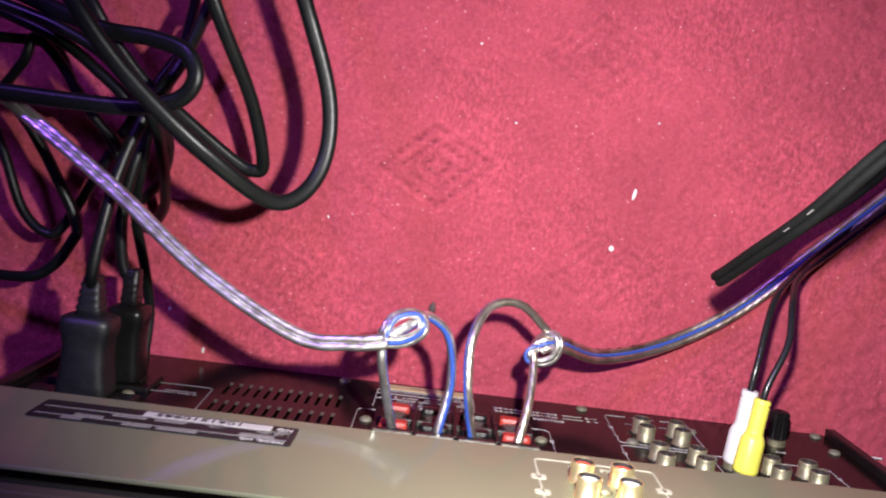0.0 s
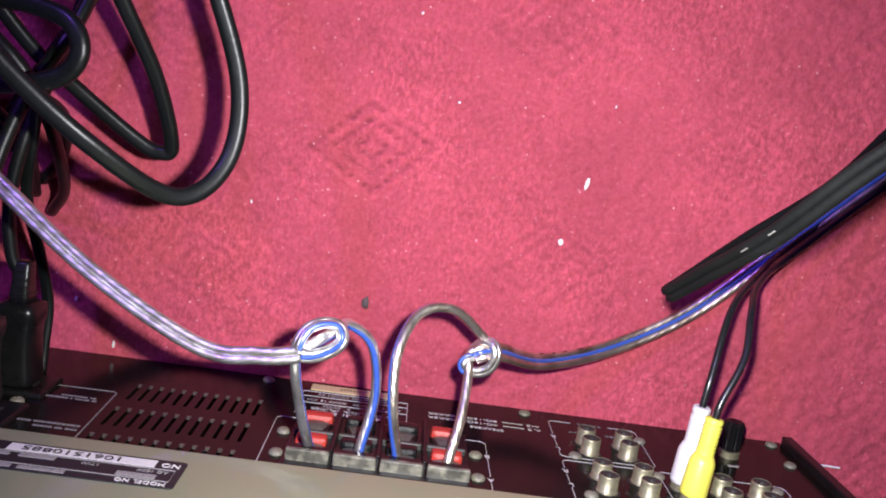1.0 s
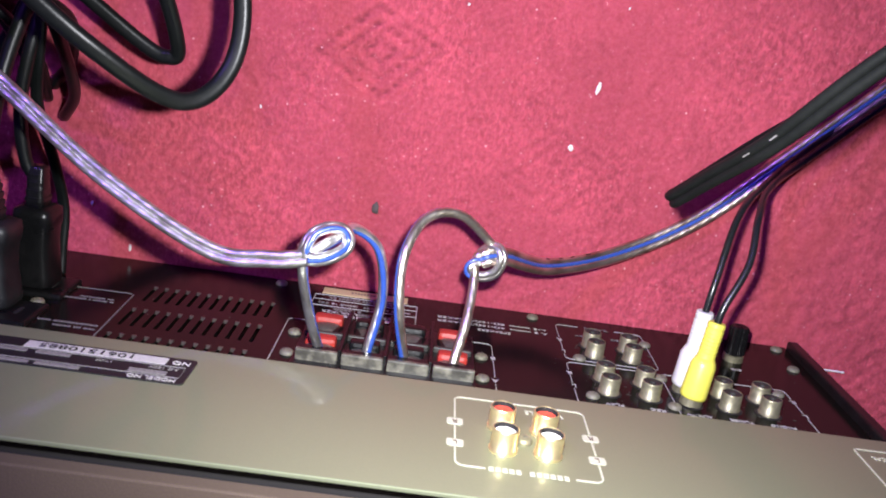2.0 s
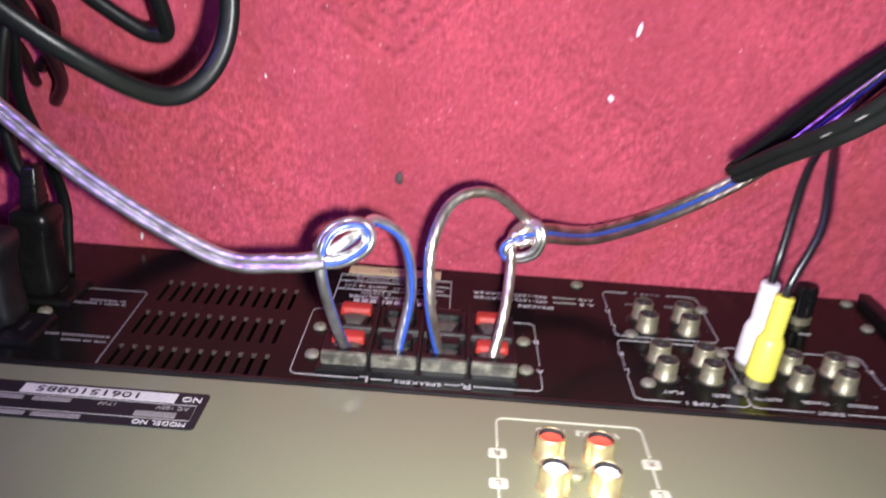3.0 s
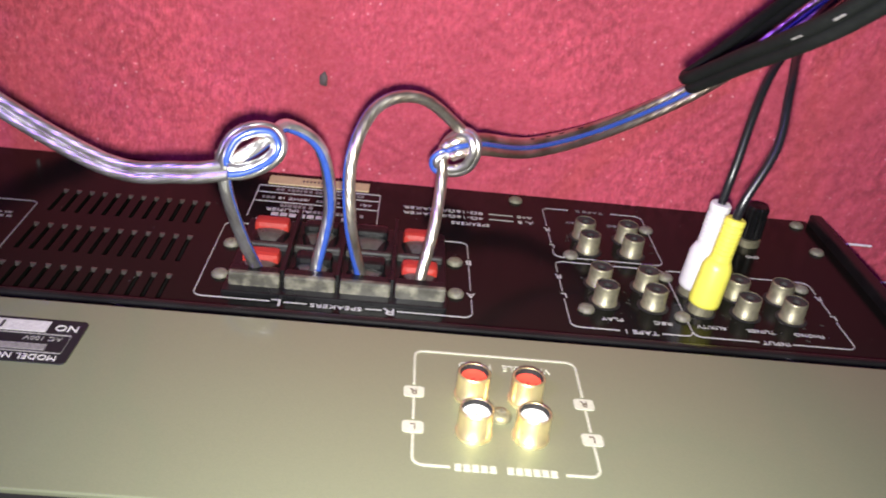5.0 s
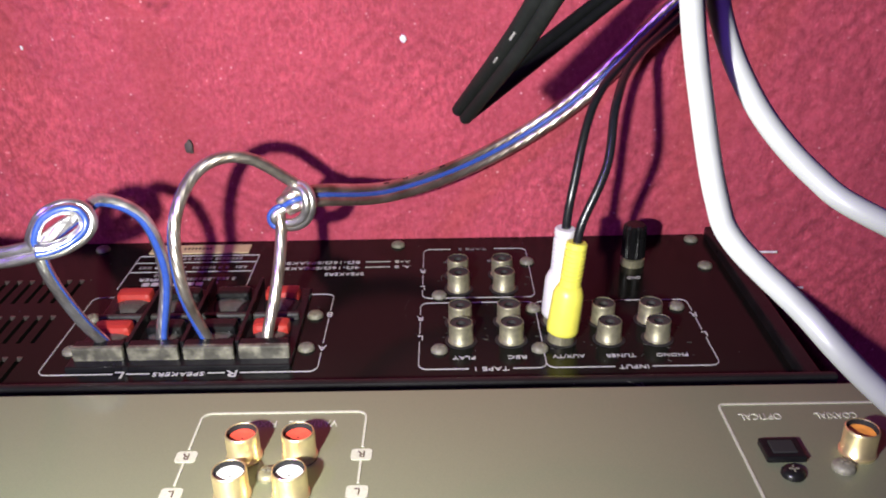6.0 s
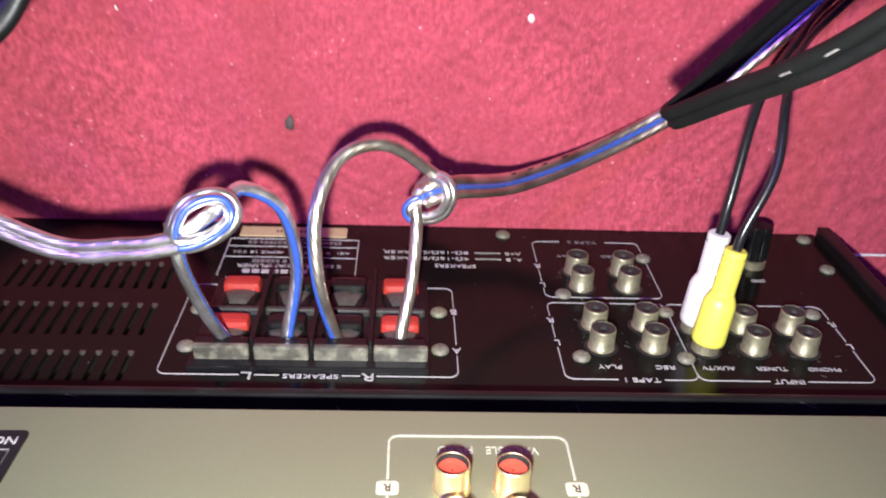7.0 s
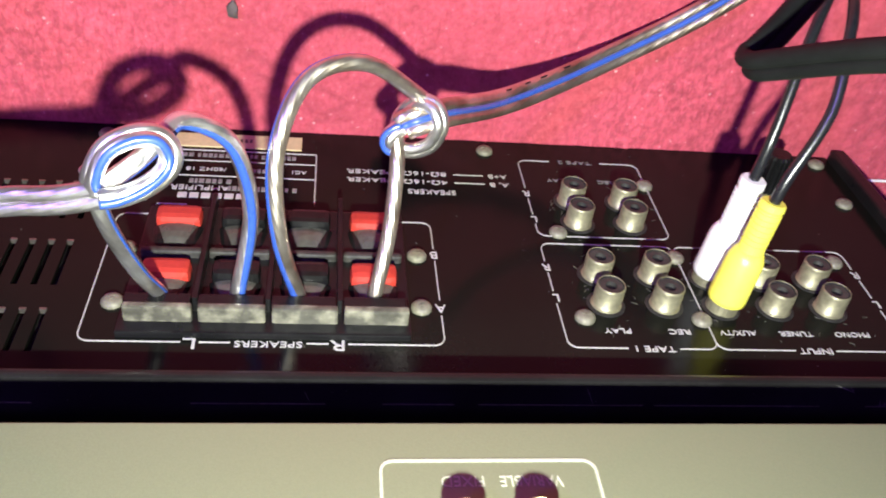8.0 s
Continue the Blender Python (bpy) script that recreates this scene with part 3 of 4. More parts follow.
def amplifier():
    amp = tagged(empty("amplifier", (0.006, -0.17, 0.0)), "dark brown stereo amplifier with red speaker clips on carpet", "amplifier")
    part("rear_panel", slotted_panel(), M_PANEL, amp, "brown-black enamelled steel rear panel")
    # near-black block behind the slots: shade inside the case put into its colour
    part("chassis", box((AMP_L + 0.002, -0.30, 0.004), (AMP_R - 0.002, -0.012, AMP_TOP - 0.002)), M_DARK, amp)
    part("top_cover", box((AMP_L - 0.0065, -0.31, AMP_TOP), (AMP_R + 0.0065, 0.0092, AMP_TOP + 0.0030), 0.0010), M_COVER, amp, "scuffed black cover lip")
    for xa, xb in ((AMP_R, AMP_R + 0.0055), (AMP_L - 0.0055, AMP_L)):
        part("side_flange", box((xa, -0.31, 0.002), (xb, 0.0045, AMP_TOP), 0.0010), M_BLACKP, amp)
    part("front_panel", box((AMP_L - 0.012, -0.335, 0.004), (AMP_R + 0.012, -0.31, AMP_TOP), 0.002), M_COVER, amp)
    for x in (AMP_L + 0.05, AMP_R - 0.05):
        for y in (-0.06, -0.28):
            part("foot", lathe([(0, 0.014), (0.0055, 0.016)], (x, y, -0.0005), (0, 0, 1)), M_BLACKP, amp)
    # a pale bar at each slot's low end puts its lit edge into colour
    for x in SLOT_X:
        for a, b in SLOT_Z:
            part("slot_glint", box((x - 0.0009, -0.0012, a - 0.0005), (x + 0.0009, 0.0004, a + 0.0002)), M_SLOT, amp)
    terminals(amp)
    for x, z in ((-0.0370, 0.0920), (0.0462, 0.0921), (0.0464, 0.0691), (-0.0376, 0.0692), (0.0750, 0.0077), (-0.0552, 0.0077), (0.0931, 0.0550),
                 (0.1300, 0.0262), (0.0931, 0.0948), (0.1282, 0.0950), (0.1287, 0.0664), (0.2042, 0.0068), (0.2033, 0.0326), (0.1830, 0.0664), (-0.1500, 0.0735)):
        screw(x, z, 0.0, amp, 0.0030)
    # phono sockets
    for x in (0.1008, 0.1187):
        for z in (0.0372, 0.0492, 0.0755, 0.0886):
            phono_jack(x, z, 0.0, amp, M_NICKEL, M_SOCKET)
    for x in (0.1362, 0.1533, 0.1706):
        for z in (0.0760, 0.0890):
            phono_jack(x, z, 0.0, amp, M_NICKEL, M_SOCKET)
    # earth post
    px, pz = 0.1738, 0.0290
    post = part("earth_post", lathe([(-0.001, 0.0050), (0.0030, 0.0050), (0.0034, 0.0038)], (px, 0.0, pz)), M_NICKEL, amp)
    bm = lathe([(0.0034, 0.0044), (0.0040, 0.0050), (0.0170, 0.0048), (0.0180, 0.0040)], (px, 0.0, pz), seg=36)
    for v in bm.verts:
        d = Vector((v.co.x - px, 0, v.co.z - pz))
        if int(round((math.atan2(d.z, d.x) / (2 * math.pi) * 36))) % 2:
            v.co = Vector((px + d.x * 0.92, v.co.y, pz + d.z * 0.92))
    part("knurled_knob", bm, M_BLACKP, post, "black knurled plastic knob")
    # settled dust on the panel and on the cover's lip
    random.seed(11)
    bm = bmesh.new()
    for k in range(170):
        lip = k % 5 == 0
        x = random.uniform(-0.19, 0.205) if k % 3 else random.uniform(0.08, 0.19)
        y, z = (random.uniform(0.001, 0.0085), AMP_TOP + 0.00302) if lip else (0.00012, random.uniform(0.004, 0.12))
        r, a = random.uniform(0.00006, 0.00019), random.uniform(0, 3)
        ring_ = [(r * random.uniform(0.6, 1.5) * math.cos(a + q), r * random.uniform(0.6, 1.5) * math.sin(a + q)) for q in (0, 1.3, 2.5, 3.8, 5.0)]
        base = [bm.verts.new((x + p, y + q, z) if lip else (x + p, y, z + q)) for p, q in ring_]
        tip = bm.verts.new((x, y, z + 0.0001) if lip else (x, y + 0.0001, z))
        for m in range(5):
            bm.faces.new((base[m], base[(m + 1) % 5], tip))
        bm.faces.new(base[::-1])
    bmesh.ops.recalc_face_normals(bm, faces=bm.faces[:])
    tagged(part("dust", bm, M_DIMPRINT, amp), kind="stuff")
    # fine scratches and smears left by plugs round the sockets
    random.seed(23)
    marks = []
    for k in range(110):
        x, z = random.choice(((0.1008, 0.0432), (0.1187, 0.0432), (0.1008, 0.0820), (0.1187, 0.0820), (0.1362, 0.0825), (0.1533, 0.0825), (0.1706, 0.0825), (0.0050, 0.1030)))
        x, z, a, n = x + random.gauss(0, 0.0050), z + random.gauss(0, 0.0085), random.uniform(0, math.pi), random.uniform(0.0006, 0.0022)
        if abs(x - 0.0050) < 0.045 and z < 0.1022:
            continue
        marks.append([(x + n * t * math.cos(a), z + n * t * math.sin(a) + 0.0003 * math.sin(3 * t + k)) for t in (0, 0.35, 0.7, 1.0)])
    tagged(strip(marks, 0.00002, 0.00016, M_SMEAR, amp, "scratches"), kind="stuff")
    # printing
    P = 0.0001
    printed_frame(-0.0432, 0.0517, 0.0520, 0.1067, [("t", -0.0173, -0.0127), ("t", -0.0048, 0.0148), ("t", 0.0206, 0.0257), ("r", 0.0650, 0.0710),
                  ("r", 0.0885, 0.0950), ("b", -0.0345, 0.0410)], P, amp)
    lettering("L", -0.0150, P, 0.1070, 0.0044, M_PRINT, amp, 0.0036)
    lettering("SPEAKERS", 0.0050, P, 0.1070, 0.0025, M_PRINT, amp, 0.0190)
    lettering("R", 0.0231, P, 0.1070, 0.0044, M_PRINT, amp, 0.0042)
    lettering("B", 0.0517, P, 0.0680, 0.0038, M_PRINT, amp)
    lettering("A", 0.0517, P, 0.0918, 0.0038, M_PRINT, amp)
    strokes([[(-0.0330, 0.0465), (-0.0240, 0.0465)], [(-0.0320, 0.0500), (-0.0255, 0.0500)], [(-0.0145, 0.0505), (-0.0130, 0.0505)], [(0.0225, 0.0500), (0.0250, 0.0500)]],
            P, 0.0004, M_PRINT, amp)
    printed_frame(0.0864, 0.1305, 0.0125, 0.0567, [("b", 0.0980, 0.1170), ("l", 0.0300, 0.0360), ("l", 0.0450, 0.0505)], P, amp)
    lettering("TAPE 2", 0.1075, P, 0.0125, 0.0022, M_DIMPRINT, amp, 0.0135)
    lettering("R", 0.0863, P, 0.0330, 0.0036, M_PRINT, amp)
    lettering("L", 0.0866, P, 0.0477, 0.0036, M_PRINT, amp)
    lettering("PLAY", 0.0990, P, 0.0245, 0.0022, M_DIMPRINT, amp, 0.0085)
    lettering("REC", 0.1165, P, 0.0245, 0.0022, M_DIMPRINT, amp, 0.0068)
    printed_frame(0.0860, 0.1295, 0.0606, 0.1067, [("t", 0.1030, 0.1180), ("l", 0.0693, 0.0750), ("l", 0.0832, 0.0890)], P, amp)
    lettering("TAPE 1", 0.1105, P, 0.1067, 0.0026, M_PRINT, amp, 0.0125)
    lettering("R", 0.0860, P, 0.0722, 0.0036, M_PRINT, amp)
    lettering("L", 0.0864, P, 0.0861, 0.0036, M_PRINT, amp)
    printed_frame(0.1295, 0.1880, 0.0606, 0.1067, [("t", 0.1525, 0.1650), ("r", 0.0693, 0.0750), ("r", 0.0832, 0.0890)], P, amp, sides="rtb")
    strokes([corner(0.1295, 0.1067, 1, -1, 0.003), corner(0.1295, 0.0606, 1, 1, 0.003)], P + 0.00004, 0.00031, M_PRINT, amp, "printed_frame")
    lettering("INPUT", 0.1588, P, 0.1067, 0.0026, M_PRINT, amp, 0.0108)
    lettering("R", 0.1880, P, 0.0722, 0.0036, M_PRINT, amp)
    lettering("L", 0.1883, P, 0.0861, 0.0036, M_PRINT, amp)
    for words, x, w in (("PLAY", 0.1017, 0.0085), ("REC", 0.1200, 0.0070), ("AUX/TV", 0.1377, 0.0122), ("TUNER", 0.1556, 0.0112), ("PHONO", 0.1733, 0.0118)):
        lettering(words, x, P, 0.0997, 0.0023, M_PRINT, amp, w)
    lettering("GND", 0.1718, P, 0.0418, 0.0023, M_PRINT, amp, 0.0060)
    lettering("SPEAKERS", 0.0538, P, 0.0345, 0.0029, M_PRINT, amp, 0.0175)
    for words, z in (("A, B", 0.0287), ("A+B", 0.0237)):
        lettering(words, 0.0775, P, z, 0.0027, M_PRINT, amp, 0.0072)
    lettering("4\u03a9-16\u03a9/SPEAKER", 0.0426, P, 0.0287, 0.0027, M_PRINT, amp, 0.0370)
    lettering("8\u03a9-16\u03a9/SPEAKER", 0.0426, P, 0.0237, 0.0027, M_PRINT, amp, 0.0370)
    strokes([[(0.0620, 0.0287), (0.0725, 0.0287)], [(0.0620, 0.0237), (0.0725, 0.0237)]], P, 0.0003, M_PRINT, amp)
    # maker's plate: a printed frame with rows of small print, as bars
    printed_frame(-0.0365, 0.0152, 0.0150, 0.0455, [], P, amp, r=0.0005, width=0.0004, sides="lrb")
    strokes([[(-0.0365, 0.0215), (0.0152, 0.0215)], [(-0.0365, 0.0303), (0.0152, 0.0303)]], P, 0.0003, M_PRINT, amp)
    random.seed(5)
    for z, h, xa, xb in ((0.0180, 0.0020, -0.0290, 0.0080), (0.0265, 0.0018, -0.0110, 0.0040), (0.0262, 0.0018, -0.0335, -0.0295), (0.0333, 0.0022, -0.0250, -0.0130), (0.0370, 0.0022, -0.0125, 0.0080)):
        x, bits = xa, []
        while x < xb:
            w = random.uniform(0.0009, 0.0017)
            bits.append([(x, z), (min(x + w, 0.0130), z)])
            x += w + random.choice((0.0004, 0.0004, 0.0005, 0.0006, 0.0014))
        strokes(bits, P, h, M_DIMPRINT, amp, "small_print")
    lettering("AC1", 0.0095, P, 0.0262, 0.0022, M_PRINT, amp, 0.0052)
    lettering("/60HZ 18", -0.0205, P, 0.0262, 0.0022, M_PRINT, amp, 0.0140)
    lettering("AMPLIFIER", -0.0212, P, 0.0370, 0.0029, M_PRINT, amp, 0.0200)
    # the maker's mark, as plain blocks
    strokes([[(-0.0275 + 0.0036 * i, 0.0414), (-0.0247 + 0.0036 * i, 0.0414)] for i in range(7)] + [[(0.0008, 0.0414), (0.0030, 0.0414)]], P, 0.0026, M_PRINT, amp, "small_print")
    for xa, xb, y0, y1 in ((0.0850, 0.0875, 0.0067, 0.0012), (0.1520, 0.1568, 0.0084, 0.0062), (0.1560, 0.1577, 0.0078, 0.0056), (0.1664, 0.1670, 0.0030, 0.0008), (-0.0620, -0.0585, 0.0082, 0.0070), (0.0150, 0.0162, 0.0050, 0.0015)):
        n = Vector((y1 - y0, xa - xb)).normalized() * 0.00013
        bm = bmesh.new()
        at = [bm.verts.new((x + n.x * k, yy + n.y * k, AMP_TOP + h)) for h in (0.0029, 0.00306) for x, yy, k in ((xa, y0, 1), (xa, y0, -0.4), (xb, y1, -1), (xb, y1, 0.4))]
        for f in ((0, 1, 2, 3), (4, 5, 6, 7), (0, 1, 5, 4), (1, 2, 6, 5), (2, 3, 7, 6), (3, 0, 4, 7)):
            bm.faces.new([at[k] for k in f])
        bmesh.ops.recalc_face_normals(bm, faces=bm.faces[:])
        tagged(part("scuff", bm, M_DIMPRINT, amp), kind="stuff")
    # pale broken strips: the lip's worn edge with its highlight put into colour
    for xa, xb in ((-0.150, -0.121), (-0.060, -0.048), (-0.012, 0.020), (0.034, 0.052), (0.058, 0.101), (0.104, 0.150), (0.163, 0.171), (0.176, 0.198)):
        tagged(part("worn_edge_glint", box((xa, 0.0003, AMP_TOP + 0.0028), (xb, 0.0007, AMP_TOP + 0.00312), 0.0001), M_SLOT, amp), kind="stuff")
    sticker = part("paper_label", box((-0.0335, 0.0, 0.0047), (0.0100, 0.0005, 0.0130), 0.0002), M_CREAM, amp, "cream paper label")
    strokes([[(-0.019 + 0.0016 * i, 0.0088), (-0.0181 + 0.0016 * i, 0.0088)] for i in range(8)], 0.0006, 0.0017, M_CHAMPTOP, sticker, "small_print")
    # mains outlet field
    strokes([[(-0.175, 0.0497), (-0.1180, 0.0490), (-0.1162, 0.0505), (-0.1142, 0.1100)]], P, 0.0005, M_DIMPRINT, amp)
    for z, xa, xb in ((0.0598, -0.137, -0.122), (0.0628, -0.143, -0.122), (0.0905, -0.142, -0.117), (0.0945, -0.134, -0.117)):
        x, bits = xa, []
        while x < xb:
            w = random.uniform(0.0006, 0.0018)
            bits.append([(x, z), (x + w, z)])
            x += w + random.choice((0.0003, 0.0003, 0.0004, 0.0012))
        strokes(bits, P, 0.0012, M_DIMPRINT, amp, "small_print")
    for x, z in ((-0.1540, 0.0900), (-0.1540, 0.0560), (-0.1800, 0.0900), (-0.1800, 0.0560)):
        outlet = part("mains_outlet", box((x - 0.0115, -0.001, z - 0.012), (x + 0.0115, 0.0022, z + 0.012), 0.0012), M_BLACKP, amp)
        # black bars on the face stand for the shade in the blade holes
        for d in (-0.004, 0.004):
            part("blade_hole", box((x + d - 0.0009, 0.0015, z - 0.0035), (x + d + 0.0009, 0.0024, z + 0.0035)), M_DARK, outlet)
    return amp


# ---- disc player ----
D = 0.0243
CD_L, CD_R, CD_B, CD_T = -0.2130, 0.2210, 0.1535, 0.2230


def disc_player():
    cd = tagged(empty("disc_player", (0.004, -0.15, 0.1277)), "champagne metal disc player stacked on the amplifier", "disc player")
    part("rear_panel", box((CD_L, D - 0.0015, CD_B), (CD_R, D, CD_T), 0.0004), M_CHAMP, cd, "champagne painted sheet metal panel")
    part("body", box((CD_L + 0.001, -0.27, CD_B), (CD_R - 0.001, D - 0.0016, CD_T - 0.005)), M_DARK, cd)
    part("lid", box((CD_L - 0.001, -0.28, CD_T - 0.0045), (CD_R + 0.001, D - 0.0075, CD_T + 0.0010), 0.0006), M_CHAMPTOP, cd, "brown painted lid")
    part("front_panel", box((CD_L - 0.002, -0.295, CD_B - 0.004), (CD_R + 0.002, -0.28, CD_T), 0.002), M_CHAMP, cd)
    for x in (CD_L + 0.05, CD_R - 0.05):
        for y in (-0.05, -0.25):
            part("foot", lathe([(0, 0.018), (CD_B - 0.1277, 0.022)], (x, y, 0.1276), (0, 0, 1)), M_BLACKP, cd)
    y = D + 0.0001
    # line output field
    printed_frame(0.0308, 0.0742, 0.1632, 0.2073, [("t", 0.0395, 0.0660), ("l", 0.1780, 0.1835), ("l", 0.1915, 0.1970), ("r", 0.1780, 0.1835), ("r", 0.1915, 0.1970)],
                  y, cd, r=0.0025, width=0.0006, mat=M_PALEPRINT)
    lettering("FIXED", 0.0468, y, 0.1680, 0.0029, M_PALEPRINT, cd, 0.0092)
    lettering("VARIABLE", 0.0605, y, 0.1680, 0.0029, M_PALEPRINT, cd, 0.0138)
    strokes([[(a + 0.0020 * k, 0.2073), (a + 0.0020 * k + 0.0015, 0.2073)] for a, n in ((0.0405, 5), (0.0525, 6)) for k in range(n)], y, 0.0021, M_PALEPRINT, cd, "small_print")
    for x in (0.0308, 0.0742):
        for z, w in ((0.1810, "R"), (0.1945, "L")):
            tag = part("channel_tag", plaque(x, z, 0.0026, 0.0021, D - 0.0003, D + 0.0002, 0.0009), M_PALEPRINT, cd)
            lettering(w, x, D + 0.0003, z, 0.0026, M_CHAMPTOP, tag)
    for x in (0.0453, 0.0590):
        phono_jack(x, 0.1810, D, cd, M_GOLD, M_REDIN, 0.0075, 0.0041)
        phono_jack(x, 0.1950, D, cd, M_GOLD, M_WHITEIN, 0.0075, 0.0041)
    screw(0.0522, 0.1885, D, cd, 0.0027, M_NICKEL)
    # digital output field
    printed_frame(0.1676, 0.2150, 0.1626, 0.2015, [("t", 0.1840, 0.2010)], y, cd, r=0.0015, width=0.0006, mat=M_PALEPRINT)
    lettering("OPTICAL", 0.1771, y, 0.1680, 0.0029, M_PALEPRINT, cd, 0.0118)
    lettering("COAXIAL", 0.1968, y, 0.1680, 0.0029, M_PALEPRINT, cd, 0.0118)
    strokes([[(0.185, 0.2015), (0.192, 0.2015)], [(0.1935, 0.2015), (0.200, 0.2015)]], y, 0.0024, M_PALEPRINT, cd, "small_print")
    opt = part("optical_socket", box((0.1726, D - 0.001, 0.1786), (0.1822, D + 0.0016, 0.1864), 0.0005), M_BLACKP, cd)
    part("shutter", box((0.1744, D + 0.0012, 0.1802), (0.1804, D + 0.0020, 0.1848), 0.0003), M_DARK, opt)
    screw(0.1771, 0.1908, D, cd, 0.0028, M_BLACKP)
    screw(0.1899, 0.1888, D, cd, 0.0028)
    phono_jack(0.1957, 0.1830, D, cd, M_GOLD, M_ORANGEIN, 0.0075, 0.0041)
    # rating plate
    plate = part("rating_plate", plaque(-0.1011, 0.17225, 0.0459, 0.00925, D - 0.0002, D + 0.0004, 0.0014), M_LABEL, cd, "black foil rating plate")
    yy = D + 0.0005
    part("number_field", box((-0.1105, D, 0.1643), (-0.0645, D + 0.0006, 0.1690)), M_PRINT, plate, "white serial number field")
    lettering("NO", -0.0598, yy, 0.1666, 0.0030, M_PRINT, plate, 0.0062)
    lettering("1061510885", -0.0905, D + 0.0007, 0.1666, 0.0034, M_LABEL, plate, 0.0330)
    lettering("AC 100V", -0.0640, yy, 0.1717, 0.0019, M_DIMPRINT, plate, 0.0105)
    lettering("17W", -0.0830, yy, 0.1717, 0.0019, M_DIMPRINT, plate, 0.0055)
    lettering("MODEL NO", -0.0655, yy, 0.1795, 0.0024, M_PRINT, plate, 0.0165)
    strokes([[(-0.0740, 0.1755), (-0.0620, 0.1755)]], yy, 0.0024, M_DIMPRINT, plate, "small_print")
    strokes([[(-0.1450, 0.1699), (-0.0575, 0.1699), (-0.0575, 0.1776), (-0.1450, 0.1776)]], yy, 0.0003, M_DIMPRINT, plate)
    for xa, xb, z in ((-0.105, -0.094, 0.1717), (-0.120, -0.108, 0.1717), (-0.102, -0.088, 0.1795), (-0.114, -0.104, 0.1795), (-0.135, -0.128, 0.1795), (-0.132, -0.122, 0.1755)):
        strokes([[(xa, z), (xb, z)]], yy, 0.0018, M_DIMPRINT, plate, "small_print")
    return cd


# ---- cables ----
R_PVC, GAP = 0.00210, 0.00205


def conductor(name, line, parent, offset, twist=0.0, side=(0, 0, 1), stripe=None, stripe_r=0.0010, mat=M_TINNED, r=R_PVC):
    """One clear-sheathed conductor, and the blue stripe of the marked one."""
    lead = part(name, tube(line, r, 16, offset, twist, side), mat, parent, "twisted strands in clear plastic", True)
    if stripe:
        part("stripe", tube(line, stripe_r, 10, (offset[0] + stripe[0], offset[1] + stripe[1]), twist, side), M_BLUE, lead, "blue marking stripe", True)
    return lead


def loop_at(c, u, v, points):
    """Points given in millimetres along u, along v and out of their plane, round c."""
    c, u, v = Vector(c), Vector(u), Vector(v)
    up = u.cross(v)
    return [c + (u * p + v * q + up * h) * 0.001 for p, q, h in points]


def shifted(line, start, end, side=(0, 0, 1)):
    """A line that runs beside another: (sideways, up) at its start and at its end."""
    n = len(line) - 1
    return [p + w * (start[0] + (end[0] - start[0]) * i / n) + u * (start[1] + (end[1] - start[1]) * i / n)
            for i, (p, (t, u, w)) in enumerate(zip(line, frames_along(line, 0.0, side)))]


